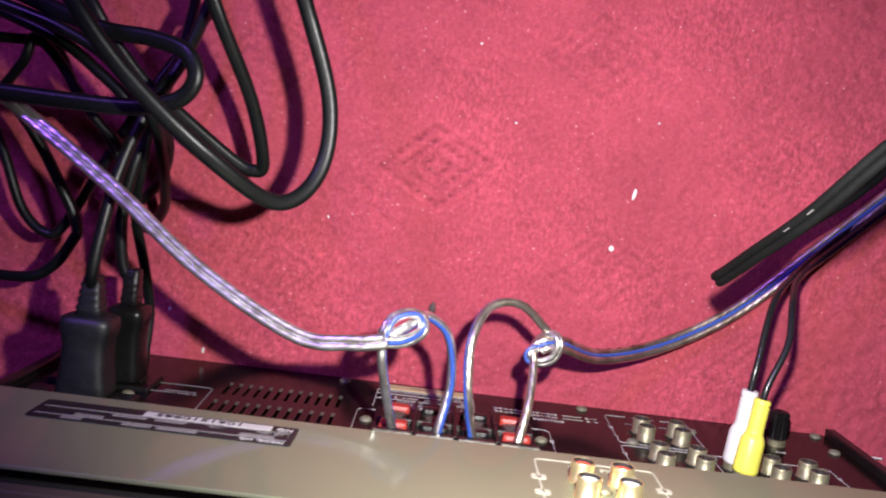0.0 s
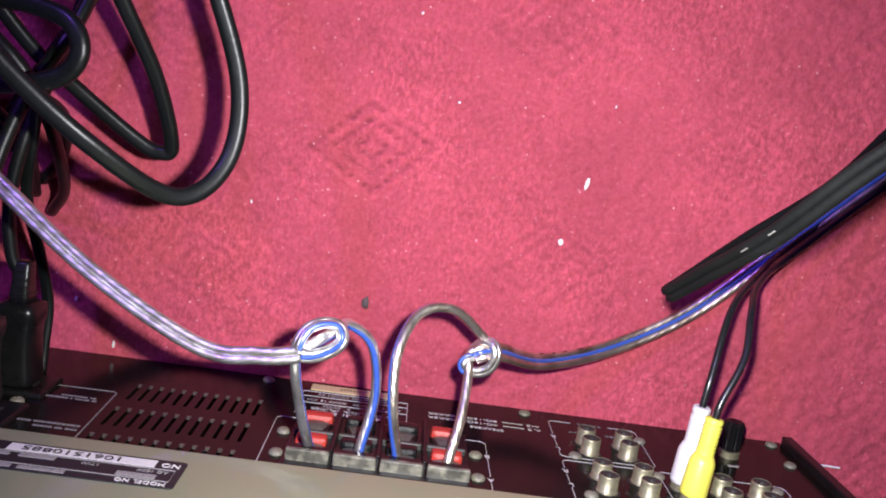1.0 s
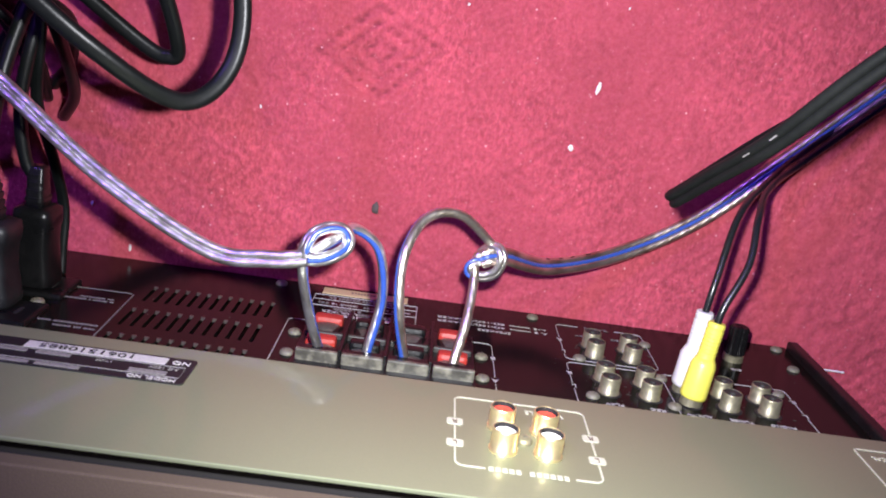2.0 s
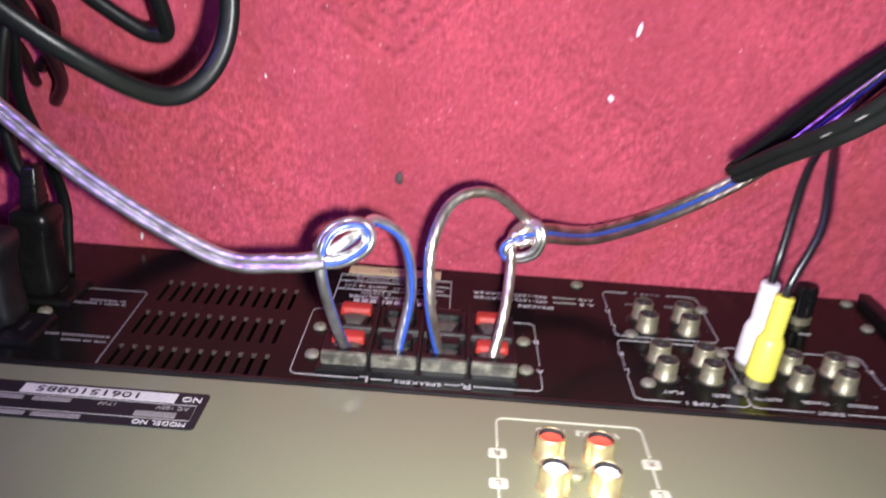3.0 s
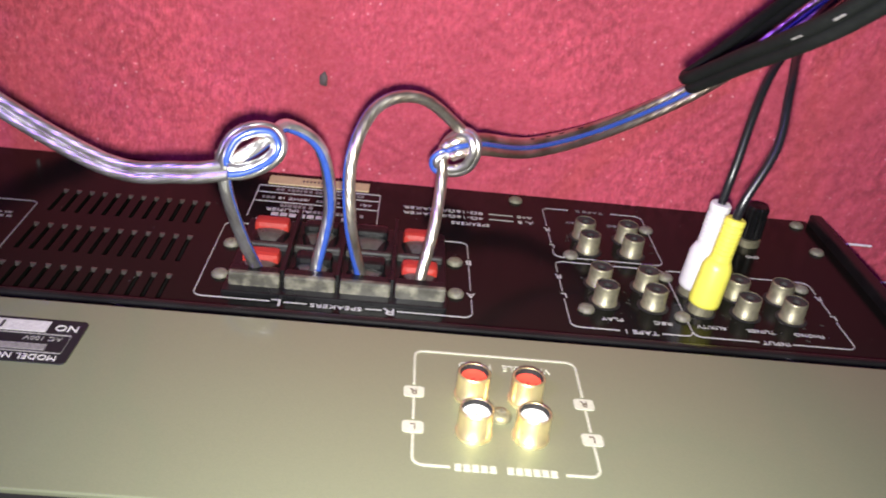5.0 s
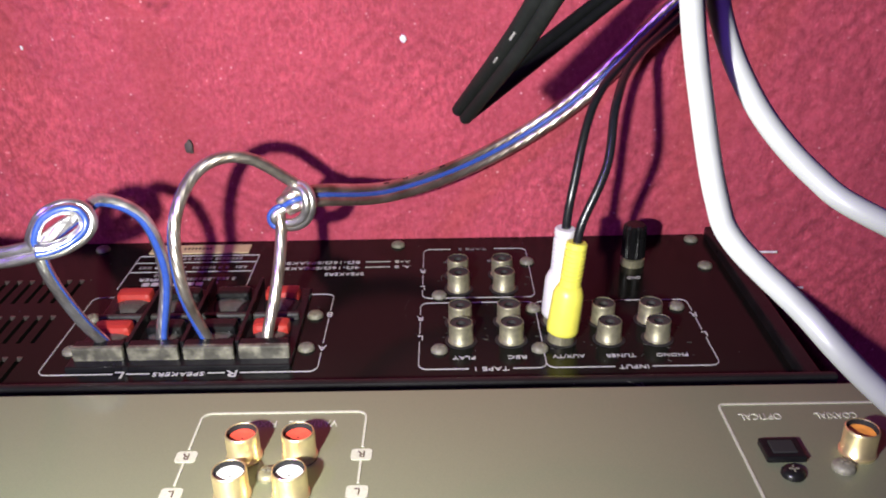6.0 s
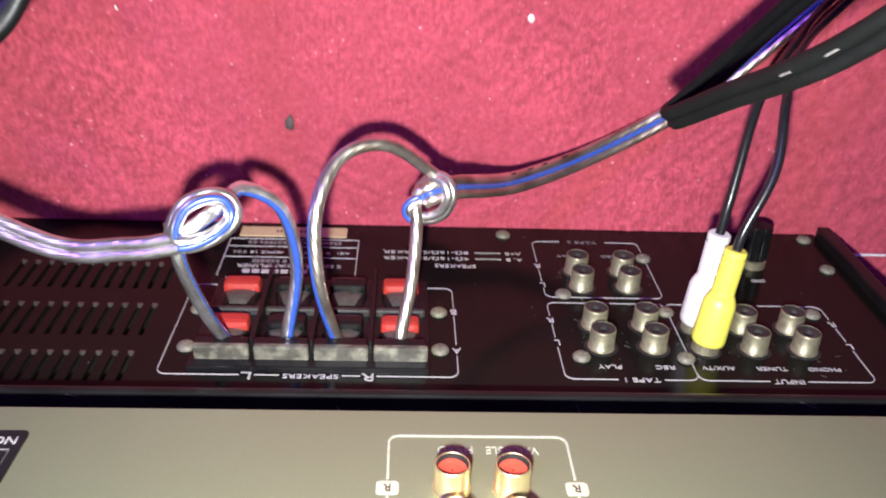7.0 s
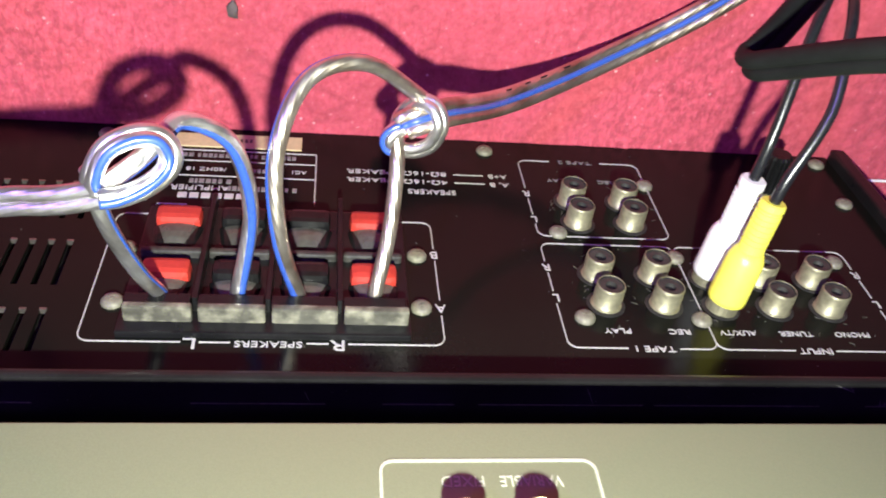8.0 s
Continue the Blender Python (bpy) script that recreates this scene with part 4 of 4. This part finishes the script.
def speaker_cables():
    a = tagged(empty("speaker_cable", (-0.0231, 0.0550, 0.1071)), "clear twin speaker cable with blue stripe, knotted behind amplifier", "cable", "speaker cables")
    main = spline([(-0.0295, 0.0505, 0.1108), (-0.0319, 0.0485, 0.1110), (-0.0450, 0.0462, 0.1105), (-0.0692, 0.0464, 0.1083), (-0.1142, 0.0684, 0.1016), (-0.1574, 0.0994, 0.0960),
                   (-0.2025, 0.1286, 0.0915), (-0.25, 0.155, 0.080), (-0.31, 0.18, 0.045), (-0.38, 0.20, 0.0030)], 14)
    conductor("lead", main, a, (0.0016, 0), (0.0, 0.10), r=0.0019)
    conductor("lead", main, a, (-0.0016, 0), (0.0, 0.10), stripe=(0.0016, -0.0015), stripe_r=0.0009, r=0.0019)
    facing = (0.064, 0.401, 0.914)
    knot = spline(loop_at((-0.0231, 0.0550, 0.1075), (0.993, 0.061, -0.096), (-0.094, 0.914, -0.395),
                          ((-8.6, -5.8, 0.0), (-8.4, -2.4, 1.2), (-5.0, 3.2, 1.6), (0.8, 5.8, 1.2), (6.0, 5.2, 0.2), (8.0, 1.8, -0.8), (7.0, -1.8, -0.8), (2.6, -5.0, 0.4), (-3.1, -6.8, 1.6), (-7.4, -6.8, 2.6))), 8)
    knotted = conductor("knot", knot, a, (-0.0009, -0.0010), side=facing, r=0.0018)
    conductor("knot", knot, a, (0.0006, 0.0008), side=facing, r=0.0018)
    part("stripe", tube(shifted(knot[4:], (0.0013, 0.0018), (-0.0009, 0.0018), facing), 0.0011, 10, side=facing), M_BLUE, knotted, "blue marking stripe", True)
    conductor("tail", spline([(-0.0325, 0.0530, 0.1072), (-0.0310, 0.0380, 0.1064), (-0.0271, 0.0194, 0.1011), (-0.0240, 0.0050, 0.0935), (-0.0241, 0.0010, 0.0915)], 12), a, (0, 0), -0.1,
              stripe=(-0.0011, 0.0007), stripe_r=0.0009)
    conductor("tail", spline([(-0.0290, 0.0510, 0.1100), (-0.0230, 0.0550, 0.1080), (-0.0185, 0.0572, 0.1020), (-0.0140, 0.0585, 0.0940), (-0.0039, 0.0496, 0.0895), (-0.0002, 0.0293, 0.0885), (-0.0035, 0.0080, 0.0925), (-0.0050, 0.0010, 0.0915)], 14),
              a, (0, 0), (0.32, -0.19), stripe=(0, 0.0010), stripe_r=0.0014)
    b = tagged(empty("speaker_cable", (0.0425, 0.0449, 0.0686)), "clear twin speaker cable with blue stripe, knotted and trailing away", "cable", "speaker cables")
    centre, along, across, facing = (0.0425, 0.0449, 0.0690), (0.982, 0.150, 0.111), (-0.094, 0.914, -0.396), (-0.161, 0.378, 0.912)
    main = spline(loop_at(centre, along, across, ((-3.4, 0.4, 0.2), (-2.6, 0.8, 0.3), (1.5, 2.1, 0.0), (8.2, 3.0, -6.4))) + [(0.0755, 0.0368, 0.0350), (0.1107, 0.0412, 0.0120), (0.1487, 0.0625, 0.0055), (0.1865, 0.0992, 0.0050),
                   (0.2265, 0.1400, 0.0050), (0.30, 0.21, 0.0050)], 16)
    conductor("lead", main, b, (GAP, 0), 0.0, facing, stripe=(-GAP, 0.0013), stripe_r=0.0010, mat=M_BROWN_STRAND)
    conductor("lead", main, b, (-GAP, 0), 0.0, facing, mat=M_BROWN_STRAND)
    for i in (62, 66, 69, 73):
        tagged(part("printed_mark", tube(main[i:i + 2], 0.00035, 6, (-GAP - 0.0012, 0.0016), 0.0, facing), M_LABEL, b), kind="stuff")
    knot = spline(loop_at(centre, along, across, ((-3.8, 0.2, 0.3), (-6.2, -0.9, 1.0), (-8.0, -2.8, 1.0), (-7.6, -5.0, 0.0), (-4.6, -6.2, -0.8), (-0.4, -6.4, -0.6), (3.8, -4.4, 0.6), (6.4, 0.4, 2.6), (5.4, 5.0, 2.6), (1.9, 6.8, 0.8),
                          (-2.2, 5.0, -1.8), (-4.8, 2.2, -3.2), (-5.6, -0.4, -3.4))), 8)
    knotted = conductor("knot", knot, b, (0.0007, -0.0009), side=facing, r=0.0016)
    conductor("knot", knot, b, (-0.0007, 0.0005), side=facing, r=0.0016)
    part("stripe", tube(shifted(knot[2:34], (0.0006, 0.0014), (0.0018, 0.0000), facing), 0.0009, 10, side=facing), M_BLUE, knotted, "blue marking stripe", True)
    conductor("tail", spline([(0.0370, 0.0440, 0.0690), (0.0376, 0.0350, 0.0735), (0.0362, 0.0209, 0.0835), (0.0330, 0.0060, 0.0920), (0.0325, 0.0010, 0.0915)], 12), b, (0, 0), 0.1, mat=M_TAN_STRAND)
    conductor("tail", spline([(0.0450, 0.0505, 0.0650), (0.0282, 0.0648, 0.0734), (0.0137, 0.0630, 0.0797), (0.0067, 0.0492, 0.0907), (0.0074, 0.0283, 0.0965), (0.0118, 0.0060, 0.0930), (0.0135, 0.0010, 0.0915)], 14),
              b, (0, 0), (0.52, -0.03), stripe=(0, 0.0008), stripe_r=0.0015, mat=M_TAN_STRAND)


def plug(name, base, tip, mat, parent, label):
    """A moulded phono plug: metal collar, barrel, and a slim ribbed strain relief."""
    base, tip = Vector(base), Vector(tip)
    ax = tip - base
    n = ax.length
    body = part(name, lathe([(0.0, 0.0047), (0.0006, 0.0055), (0.0020, 0.0057), (0.0150, 0.0054), (0.0163, 0.0050), (0.0185, 0.0040)], base, ax, 36), mat, parent, label, True)
    ribs, k = [(0.0170, 0.0040)], 0.0200
    while k < n - 0.0035:
        ribs += [(k, 0.0038), (k + 0.0009, 0.0038), (k + 0.0010, 0.0035), (k + 0.0016, 0.0035)]
        k += 0.0017
    ribs += [(n - 0.002, 0.0038), (n - 0.0004, 0.0037), (n, 0.0032)]
    part("strain_relief", lathe(ribs, base, ax, 28), mat, body)
    part("metal_collar", lathe([(-0.0030, 0.0047), (0.0002, 0.0047)], base, ax, 24), M_NICKEL, body)


def audio_cable():
    c = tagged(empty("audio_cable", (0.137, 0.02, 0.08)), "thin black twin audio cable with yellow and white plugs", "cable")
    plug("yellow_plug", (0.1365, 0.0032, 0.0892), (0.1406, 0.0372, 0.0865), M_YELLOW, c, "yellow moulded plug")
    plug("white_plug", (0.1362, 0.0032, 0.0765), (0.1378, 0.0385, 0.0775), M_WHITE, c, "white moulded plug")
    part("wire", tube(spline([(0.1376, 0.0360, 0.0775), (0.1400, 0.0520, 0.0750), (0.1483, 0.0787, 0.0611), (0.1660, 0.0905, 0.0370), (0.1932, 0.1060, 0.0091), (0.25, 0.16, 0.003), (0.33, 0.24, 0.003)], 14), 0.0016, 12), M_THIN, c, smooth=True)
    part("wire", tube(spline([(0.1404, 0.0350, 0.0868), (0.1420, 0.0440, 0.0860), (0.1503, 0.0625, 0.0800), (0.1546, 0.0800, 0.0670), (0.1652, 0.0895, 0.0440), (0.1904, 0.1030, 0.0190), (0.252, 0.157, 0.004), (0.334, 0.237, 0.003)], 14), 0.0016, 12), M_THIN, c, smooth=True)


def folded_cord():
    c = tagged(empty("flat_cable", (0.1020, 0.0950, 0.1240)), "flat black twin cable folded back on itself", "cable")
    line = spline([(0.22, 0.27, 0.36), (0.18, 0.23, 0.29), (0.145, 0.185, 0.24), (0.1231, 0.1521, 0.2049), (0.1116, 0.1243, 0.1742), (0.1055, 0.1060, 0.1430), (0.1024, 0.0972, 0.1285), (0.1010, 0.0932, 0.1215),
                   (0.1020, 0.0927, 0.1170), (0.1075, 0.0957, 0.1130), (0.1413, 0.1129, 0.0826), (0.1812, 0.1377, 0.0602), (0.2165, 0.1672, 0.0352), (0.28, 0.23, 0.0035), (0.36, 0.30, 0.0030)], 12)
    normal = (-0.66, 0.72, -0.22)
    for o in (-0.0015, 0.0015):
        part("strand", tube(line, 0.0018, 14, (0, o), 0.0, normal), M_DULL, c, smooth=True)
    for i, j in ((47, 49), (51, 53)):
        tagged(part("printed_mark", tube(line[i:j], 0.00034, 6, (-0.0016, 0.0012), 0.0, normal), M_DIMPRINT, c), kind="stuff")


def white_cables():
    for pts in ([(0.20, 0.31, 0.42), (0.150, 0.245, 0.320), (0.1235, 0.190, 0.2640), (0.1214, 0.1617, 0.2548), (0.1227, 0.1452, 0.2565), (0.1243, 0.1336, 0.2597), (0.1258, 0.1250, 0.2632), (0.1276, 0.1206, 0.2658), (0.1338, 0.1151, 0.2713),
                 (0.1385, 0.1105, 0.2760), (0.1530, 0.0970, 0.2820), (0.1760, 0.0680, 0.2780), (0.1980, 0.0200, 0.2500), (0.2090, -0.04, 0.2312), (0.2130, -0.12, 0.2302)],
                [(0.205, 0.32, 0.41), (0.155, 0.250, 0.315), (0.1265, 0.193, 0.2600), (0.1240, 0.1617, 0.2504), (0.1267, 0.1445, 0.2526), (0.1310, 0.1339, 0.2564), (0.1370, 0.1267, 0.2613), (0.1435, 0.1229, 0.2662), (0.1650, 0.1150, 0.2770),
                 (0.20, 0.100, 0.2800), (0.26, 0.08, 0.25), (0.33, 0.05, 0.18), (0.41, 0.02, 0.07), (0.50, 0.0, 0.0030)]):
        c = tagged(empty("white_cable", pts[4]), "smooth white round cable looping through the air", "cable", "white cables")
        part("sheath", tube(spline(pts, 12), 0.00135, 18), M_SHEATH, c, smooth=True)


def loft(sections, x, z, seg=28):
    """A moulded body along y: (y, half width, half height) sections with rounded corners."""
    bm, rings = bmesh.new(), []
    for y, w, h in sections:
        ring_ = []
        for k in range(seg):
            a = 2 * math.pi * k / seg
            c, d = math.cos(a), math.sin(a)
            ring_.append(bm.verts.new((x + w * math.copysign(abs(c) ** 0.45, c), y, z + h * math.copysign(abs(d) ** 0.45, d))))
        rings.append(ring_)
    for a, b in zip(rings, rings[1:]):
        for i in range(seg):
            bm.faces.new((a[i], a[(i + 1) % seg], b[(i + 1) % seg], b[i]))
    bm.faces.new(rings[0][::-1])
    bm.faces.new(rings[-1])
    bmesh.ops.recalc_face_normals(bm, faces=bm.faces[:])
    return bm


def cord(points, r, label, flat=False, step=12):
    """A black mains cord; a flat one shows two joined strands."""
    c = tagged(empty("power_cord", points[len(points) // 2]), label, "cord", "mains cords")
    line = spline(points, step)
    if flat:
        part("sheath", tube(line, r * 1.66, 24, flat=0.74, groove=0.09), M_CORD, c, smooth=True)
    else:
        part("sheath", tube(line, r, 16), M_CORD, c, smooth=True)
    return c


def power_cords():
    cord([(-0.125, 0.27, 0.075), (-0.0980, 0.2250, 0.0950), (-0.0811, 0.1861, 0.0969), (-0.0672, 0.1451, 0.0900), (-0.0684, 0.1145, 0.0930), (-0.0830, 0.1010, 0.1060), (-0.1088, 0.1185, 0.1260), (-0.1395, 0.1459, 0.1360),
          (-0.1615, 0.1752, 0.1430), (-0.19, 0.22, 0.14), (-0.23, 0.28, 0.11)], 0.0021, "thick flat black power cord bent in a loop", True)
    cord([(-0.160, 0.28, 0.075), (-0.1400, 0.2300, 0.0920), (-0.1232, 0.1829, 0.0820), (-0.1082, 0.1435, 0.0600), (-0.1030, 0.1150, 0.0460), (-0.1080, 0.1100, 0.0440), (-0.1191, 0.1146, 0.0450), (-0.1465, 0.1347, 0.0500),
          (-0.1610, 0.1451, 0.0500), (-0.1768, 0.1639, 0.0550), (-0.1895, 0.1849, 0.0600), (-0.22, 0.23, 0.05), (-0.26, 0.29, 0.02)], 0.0020, "flat black power cord with a sharp bend", True)
    cord([(-0.28, 0.130, 0.090), (-0.2191, 0.1331, 0.1000), (-0.1758, 0.1328, 0.1020), (-0.1471, 0.1334, 0.1030), (-0.1283, 0.1385, 0.1040), (-0.1215, 0.1483, 0.1050), (-0.1264, 0.1583, 0.1040), (-0.1423, 0.1627, 0.1000),
          (-0.1638, 0.1643, 0.0960), (-0.1880, 0.1708, 0.0900), (-0.25, 0.19, 0.07)], 0.0022, "flat black power cord coiled in a tight turn", True)
    cord([(-0.29, 0.19, 0.06), (-0.2331, 0.1729, 0.0700), (-0.1937, 0.1599, 0.0750), (-0.1721, 0.1460, 0.0750), (-0.1554, 0.1314, 0.0700), (-0.1505, 0.1200, 0.0450), (-0.16, 0.10, 0.02), (-0.175, 0.085, 0.0035)], 0.0028, "black power cord lying over the others")
    cord([(-0.30, 0.165, 0.04), (-0.2434, 0.1593, 0.0500), (-0.2081, 0.1581, 0.0500), (-0.1960, 0.1409, 0.0500), (-0.1779, 0.1174, 0.0480), (-0.170, 0.100, 0.04)], 0.0026, "black power cord in the tangle")
    cord([(-0.30, 0.155, 0.045), (-0.2423, 0.1407, 0.0500), (-0.2193, 0.1219, 0.0480), (-0.2008, 0.0913, 0.0450), (-0.1926, 0.0729, 0.0430), (-0.1948, 0.0643, 0.0420), (-0.2063, 0.0488, 0.0400), (-0.2254, 0.0423, 0.0380), (-0.29, 0.042, 0.02)], 0.0028,
         "black power cord curling beside the plugs")
    cord([(-0.265, 0.155, 0.03), (-0.2400, 0.1088, 0.0300), (-0.2264, 0.0758, 0.0300), (-0.2111, 0.0646, 0.0300), (-0.2004, 0.0775, 0.0300), (-0.1876, 0.1008, 0.0320), (-0.1725, 0.1283, 0.0340), (-0.1576, 0.1554, 0.0300), (-0.14, 0.19, 0.02)], 0.0026,
         "black power cord in a low U bend")
    cord([(-0.2600, 0.1820, 0.080), (-0.2232, 0.1733, 0.088), (-0.1983, 0.1672, 0.089), (-0.1858, 0.1634, 0.089), (-0.1693, 0.1557, 0.088), (-0.1535, 0.1430, 0.087), (-0.1456, 0.1281, 0.080), (-0.1480, 0.1069, 0.055), (-0.1560, 0.0850, 0.025),
          (-0.1700, 0.0700, 0.0032)], 0.0027, "black power cord running down through the tangle")
    cord([(-0.2400, 0.1250, 0.045), (-0.2140, 0.1480, 0.064), (-0.2090, 0.1594, 0.066), (-0.2028, 0.1571, 0.066), (-0.1951, 0.1482, 0.064), (-0.1883, 0.1368, 0.062), (-0.1795, 0.1248, 0.058), (-0.1722, 0.1152, 0.050), (-0.1700, 0.0983, 0.030),
          (-0.1780, 0.0780, 0.0030)], 0.0024, "black power cord hooked over the tangle")
    for x, z, w, h, pts, label in ((-0.1655, 0.0845, 0.0114, 0.0096, [(-0.1655, 0.0500, 0.0845), (-0.1646, 0.0588, 0.0890), (-0.1623, 0.0796, 0.0870), (-0.1586, 0.1053, 0.0820), (-0.1505, 0.1317, 0.0770), (-0.137, 0.16, 0.07), (-0.13, 0.20, 0.05)], "black moulded mains plug with ribbed neck"),
                                   (-0.1580, 0.0560, 0.0084, 0.0092, [(-0.1585, 0.0500, 0.0560), (-0.1630, 0.0600, 0.0580), (-0.1640, 0.0853, 0.0600), (-0.1577, 0.1157, 0.0600), (-0.150, 0.15, 0.05)], "black moulded mains plug close to the panel")):
        c = tagged(empty("mains_plug", (x, 0.01, z)), label, "plug", "mains plugs")
        mat = M_PLUG if z > 0.07 else M_BLACKP
        part("body", loft([(0.0026, w * 1.00, h * 0.96), (0.0034, w * 1.06, h), (0.0080, w * 1.02, h), (0.0160, w * 0.92, h * 0.96), (0.0240, w * 0.89, h * 0.94), (0.0285, w * 0.93, h * 0.96), (0.0315, w * 1.02, h), (0.0350, w * 1.05, h),
                           (0.0378, w * 1.00, h * 0.97), (0.0392, w * 0.62, h * 0.68)], x, z), mat, c, smooth=True)
        part("neck", loft([(0.0382, w * 0.52, 0.0056), (0.0425, w * 0.48, 0.0052), (0.0560, 0.0038, 0.0038), (0.0568, 0.0034, 0.0034)], x, z), mat, c, smooth=True)
        for k in range(4):
            part("rib", loft([(0.0415 + 0.0034 * k, w * 0.53 - 0.0004 * k, 0.0057 - 0.0004 * k), (0.0433 + 0.0034 * k, w * 0.52 - 0.0004 * k, 0.0056 - 0.0004 * k)], x, z), mat, c)
        part("cord", tube(spline(pts, 12), 0.0029, 14), M_CORD, c, smooth=True)
    cord([(-0.1563, 0.0005, 0.0366), (-0.1566, 0.0130, 0.0345), (-0.1564, 0.0330, 0.0335), (-0.1585, 0.0560, 0.0400), (-0.1612, 0.0823, 0.0505), (-0.1575, 0.1051, 0.0580), (-0.1524, 0.1322, 0.0620), (-0.145, 0.165, 0.05), (-0.15, 0.22, 0.01)],
         0.0016, "thin black flat wire beside the plugs", True)


def lint():
    for x, y, r, s in ((0.0882, 0.1196, 0.0032, 0.35), (0.0800, 0.0891, 0.0017, 0.8), (-0.1360, 0.0060, 0.0020, 0.35), (-0.1562, 0.0271, 0.0012, 0.6), (0.0200, 0.1501, 0.0007, 1), (0.0959, 0.1587, 0.0008, 0.6), (-0.0747, 0.0880, 0.0010, 0.5),
                       (-0.0034, 0.1892, 0.0008, 0.8)):
        bm = bmesh.new()
        bmesh.ops.create_icosphere(bm, subdivisions=2, radius=1)
        for v in bm.verts:
            n = 1 + 0.3 * noise.noise(v.co * 2 + Vector((x * 100, y * 100, 0)))
            v.co = Vector((v.co.x * r * s * n, v.co.y * r * n, v.co.z * 0.0005 + 0.0008))
            v.co = Matrix.Rotation(0.3 * math.sin(x * 900), 3, "Z") @ v.co + Vector((x, y, 0))
        tagged(finish("lint_fleck", bm, M_LINT), "small white fleck of lint on the carpet", "lint", "lint flecks")
    bm = bmesh.new()
    bmesh.ops.create_icosphere(bm, subdivisions=2, radius=1)
    for v in bm.verts:
        n = 1 + 0.4 * noise.noise(v.co * 1.7)
        v.co = Vector((v.co.x * 0.0020 * n - 0.0125, v.co.y * 0.0030 * n + 0.0450, v.co.z * 0.0014 + 0.0014))
    tagged(finish("crumb", bm, M_CRUMB), "small dark grey crumb on the carpet", "crumb")
    for pts in ([(0.2277, -0.0099, 0.001), (0.2360, -0.0090, 0.0015), (0.2456, -0.0093, 0.001)], [(0.2407, -0.0281, 0.001), (0.2500, -0.0276, 0.0014), (0.2603, -0.0278, 0.001)]):
        tagged(finish("thread", tube(spline(pts, 6), 0.0006, 6), M_LINT), "pale loose thread lying on the carpet", "thread", "threads")


room()
carpet()
amplifier()
disc_player()
speaker_cables()
audio_cable()
folded_cord()
power_cords()
white_cables()
lint()
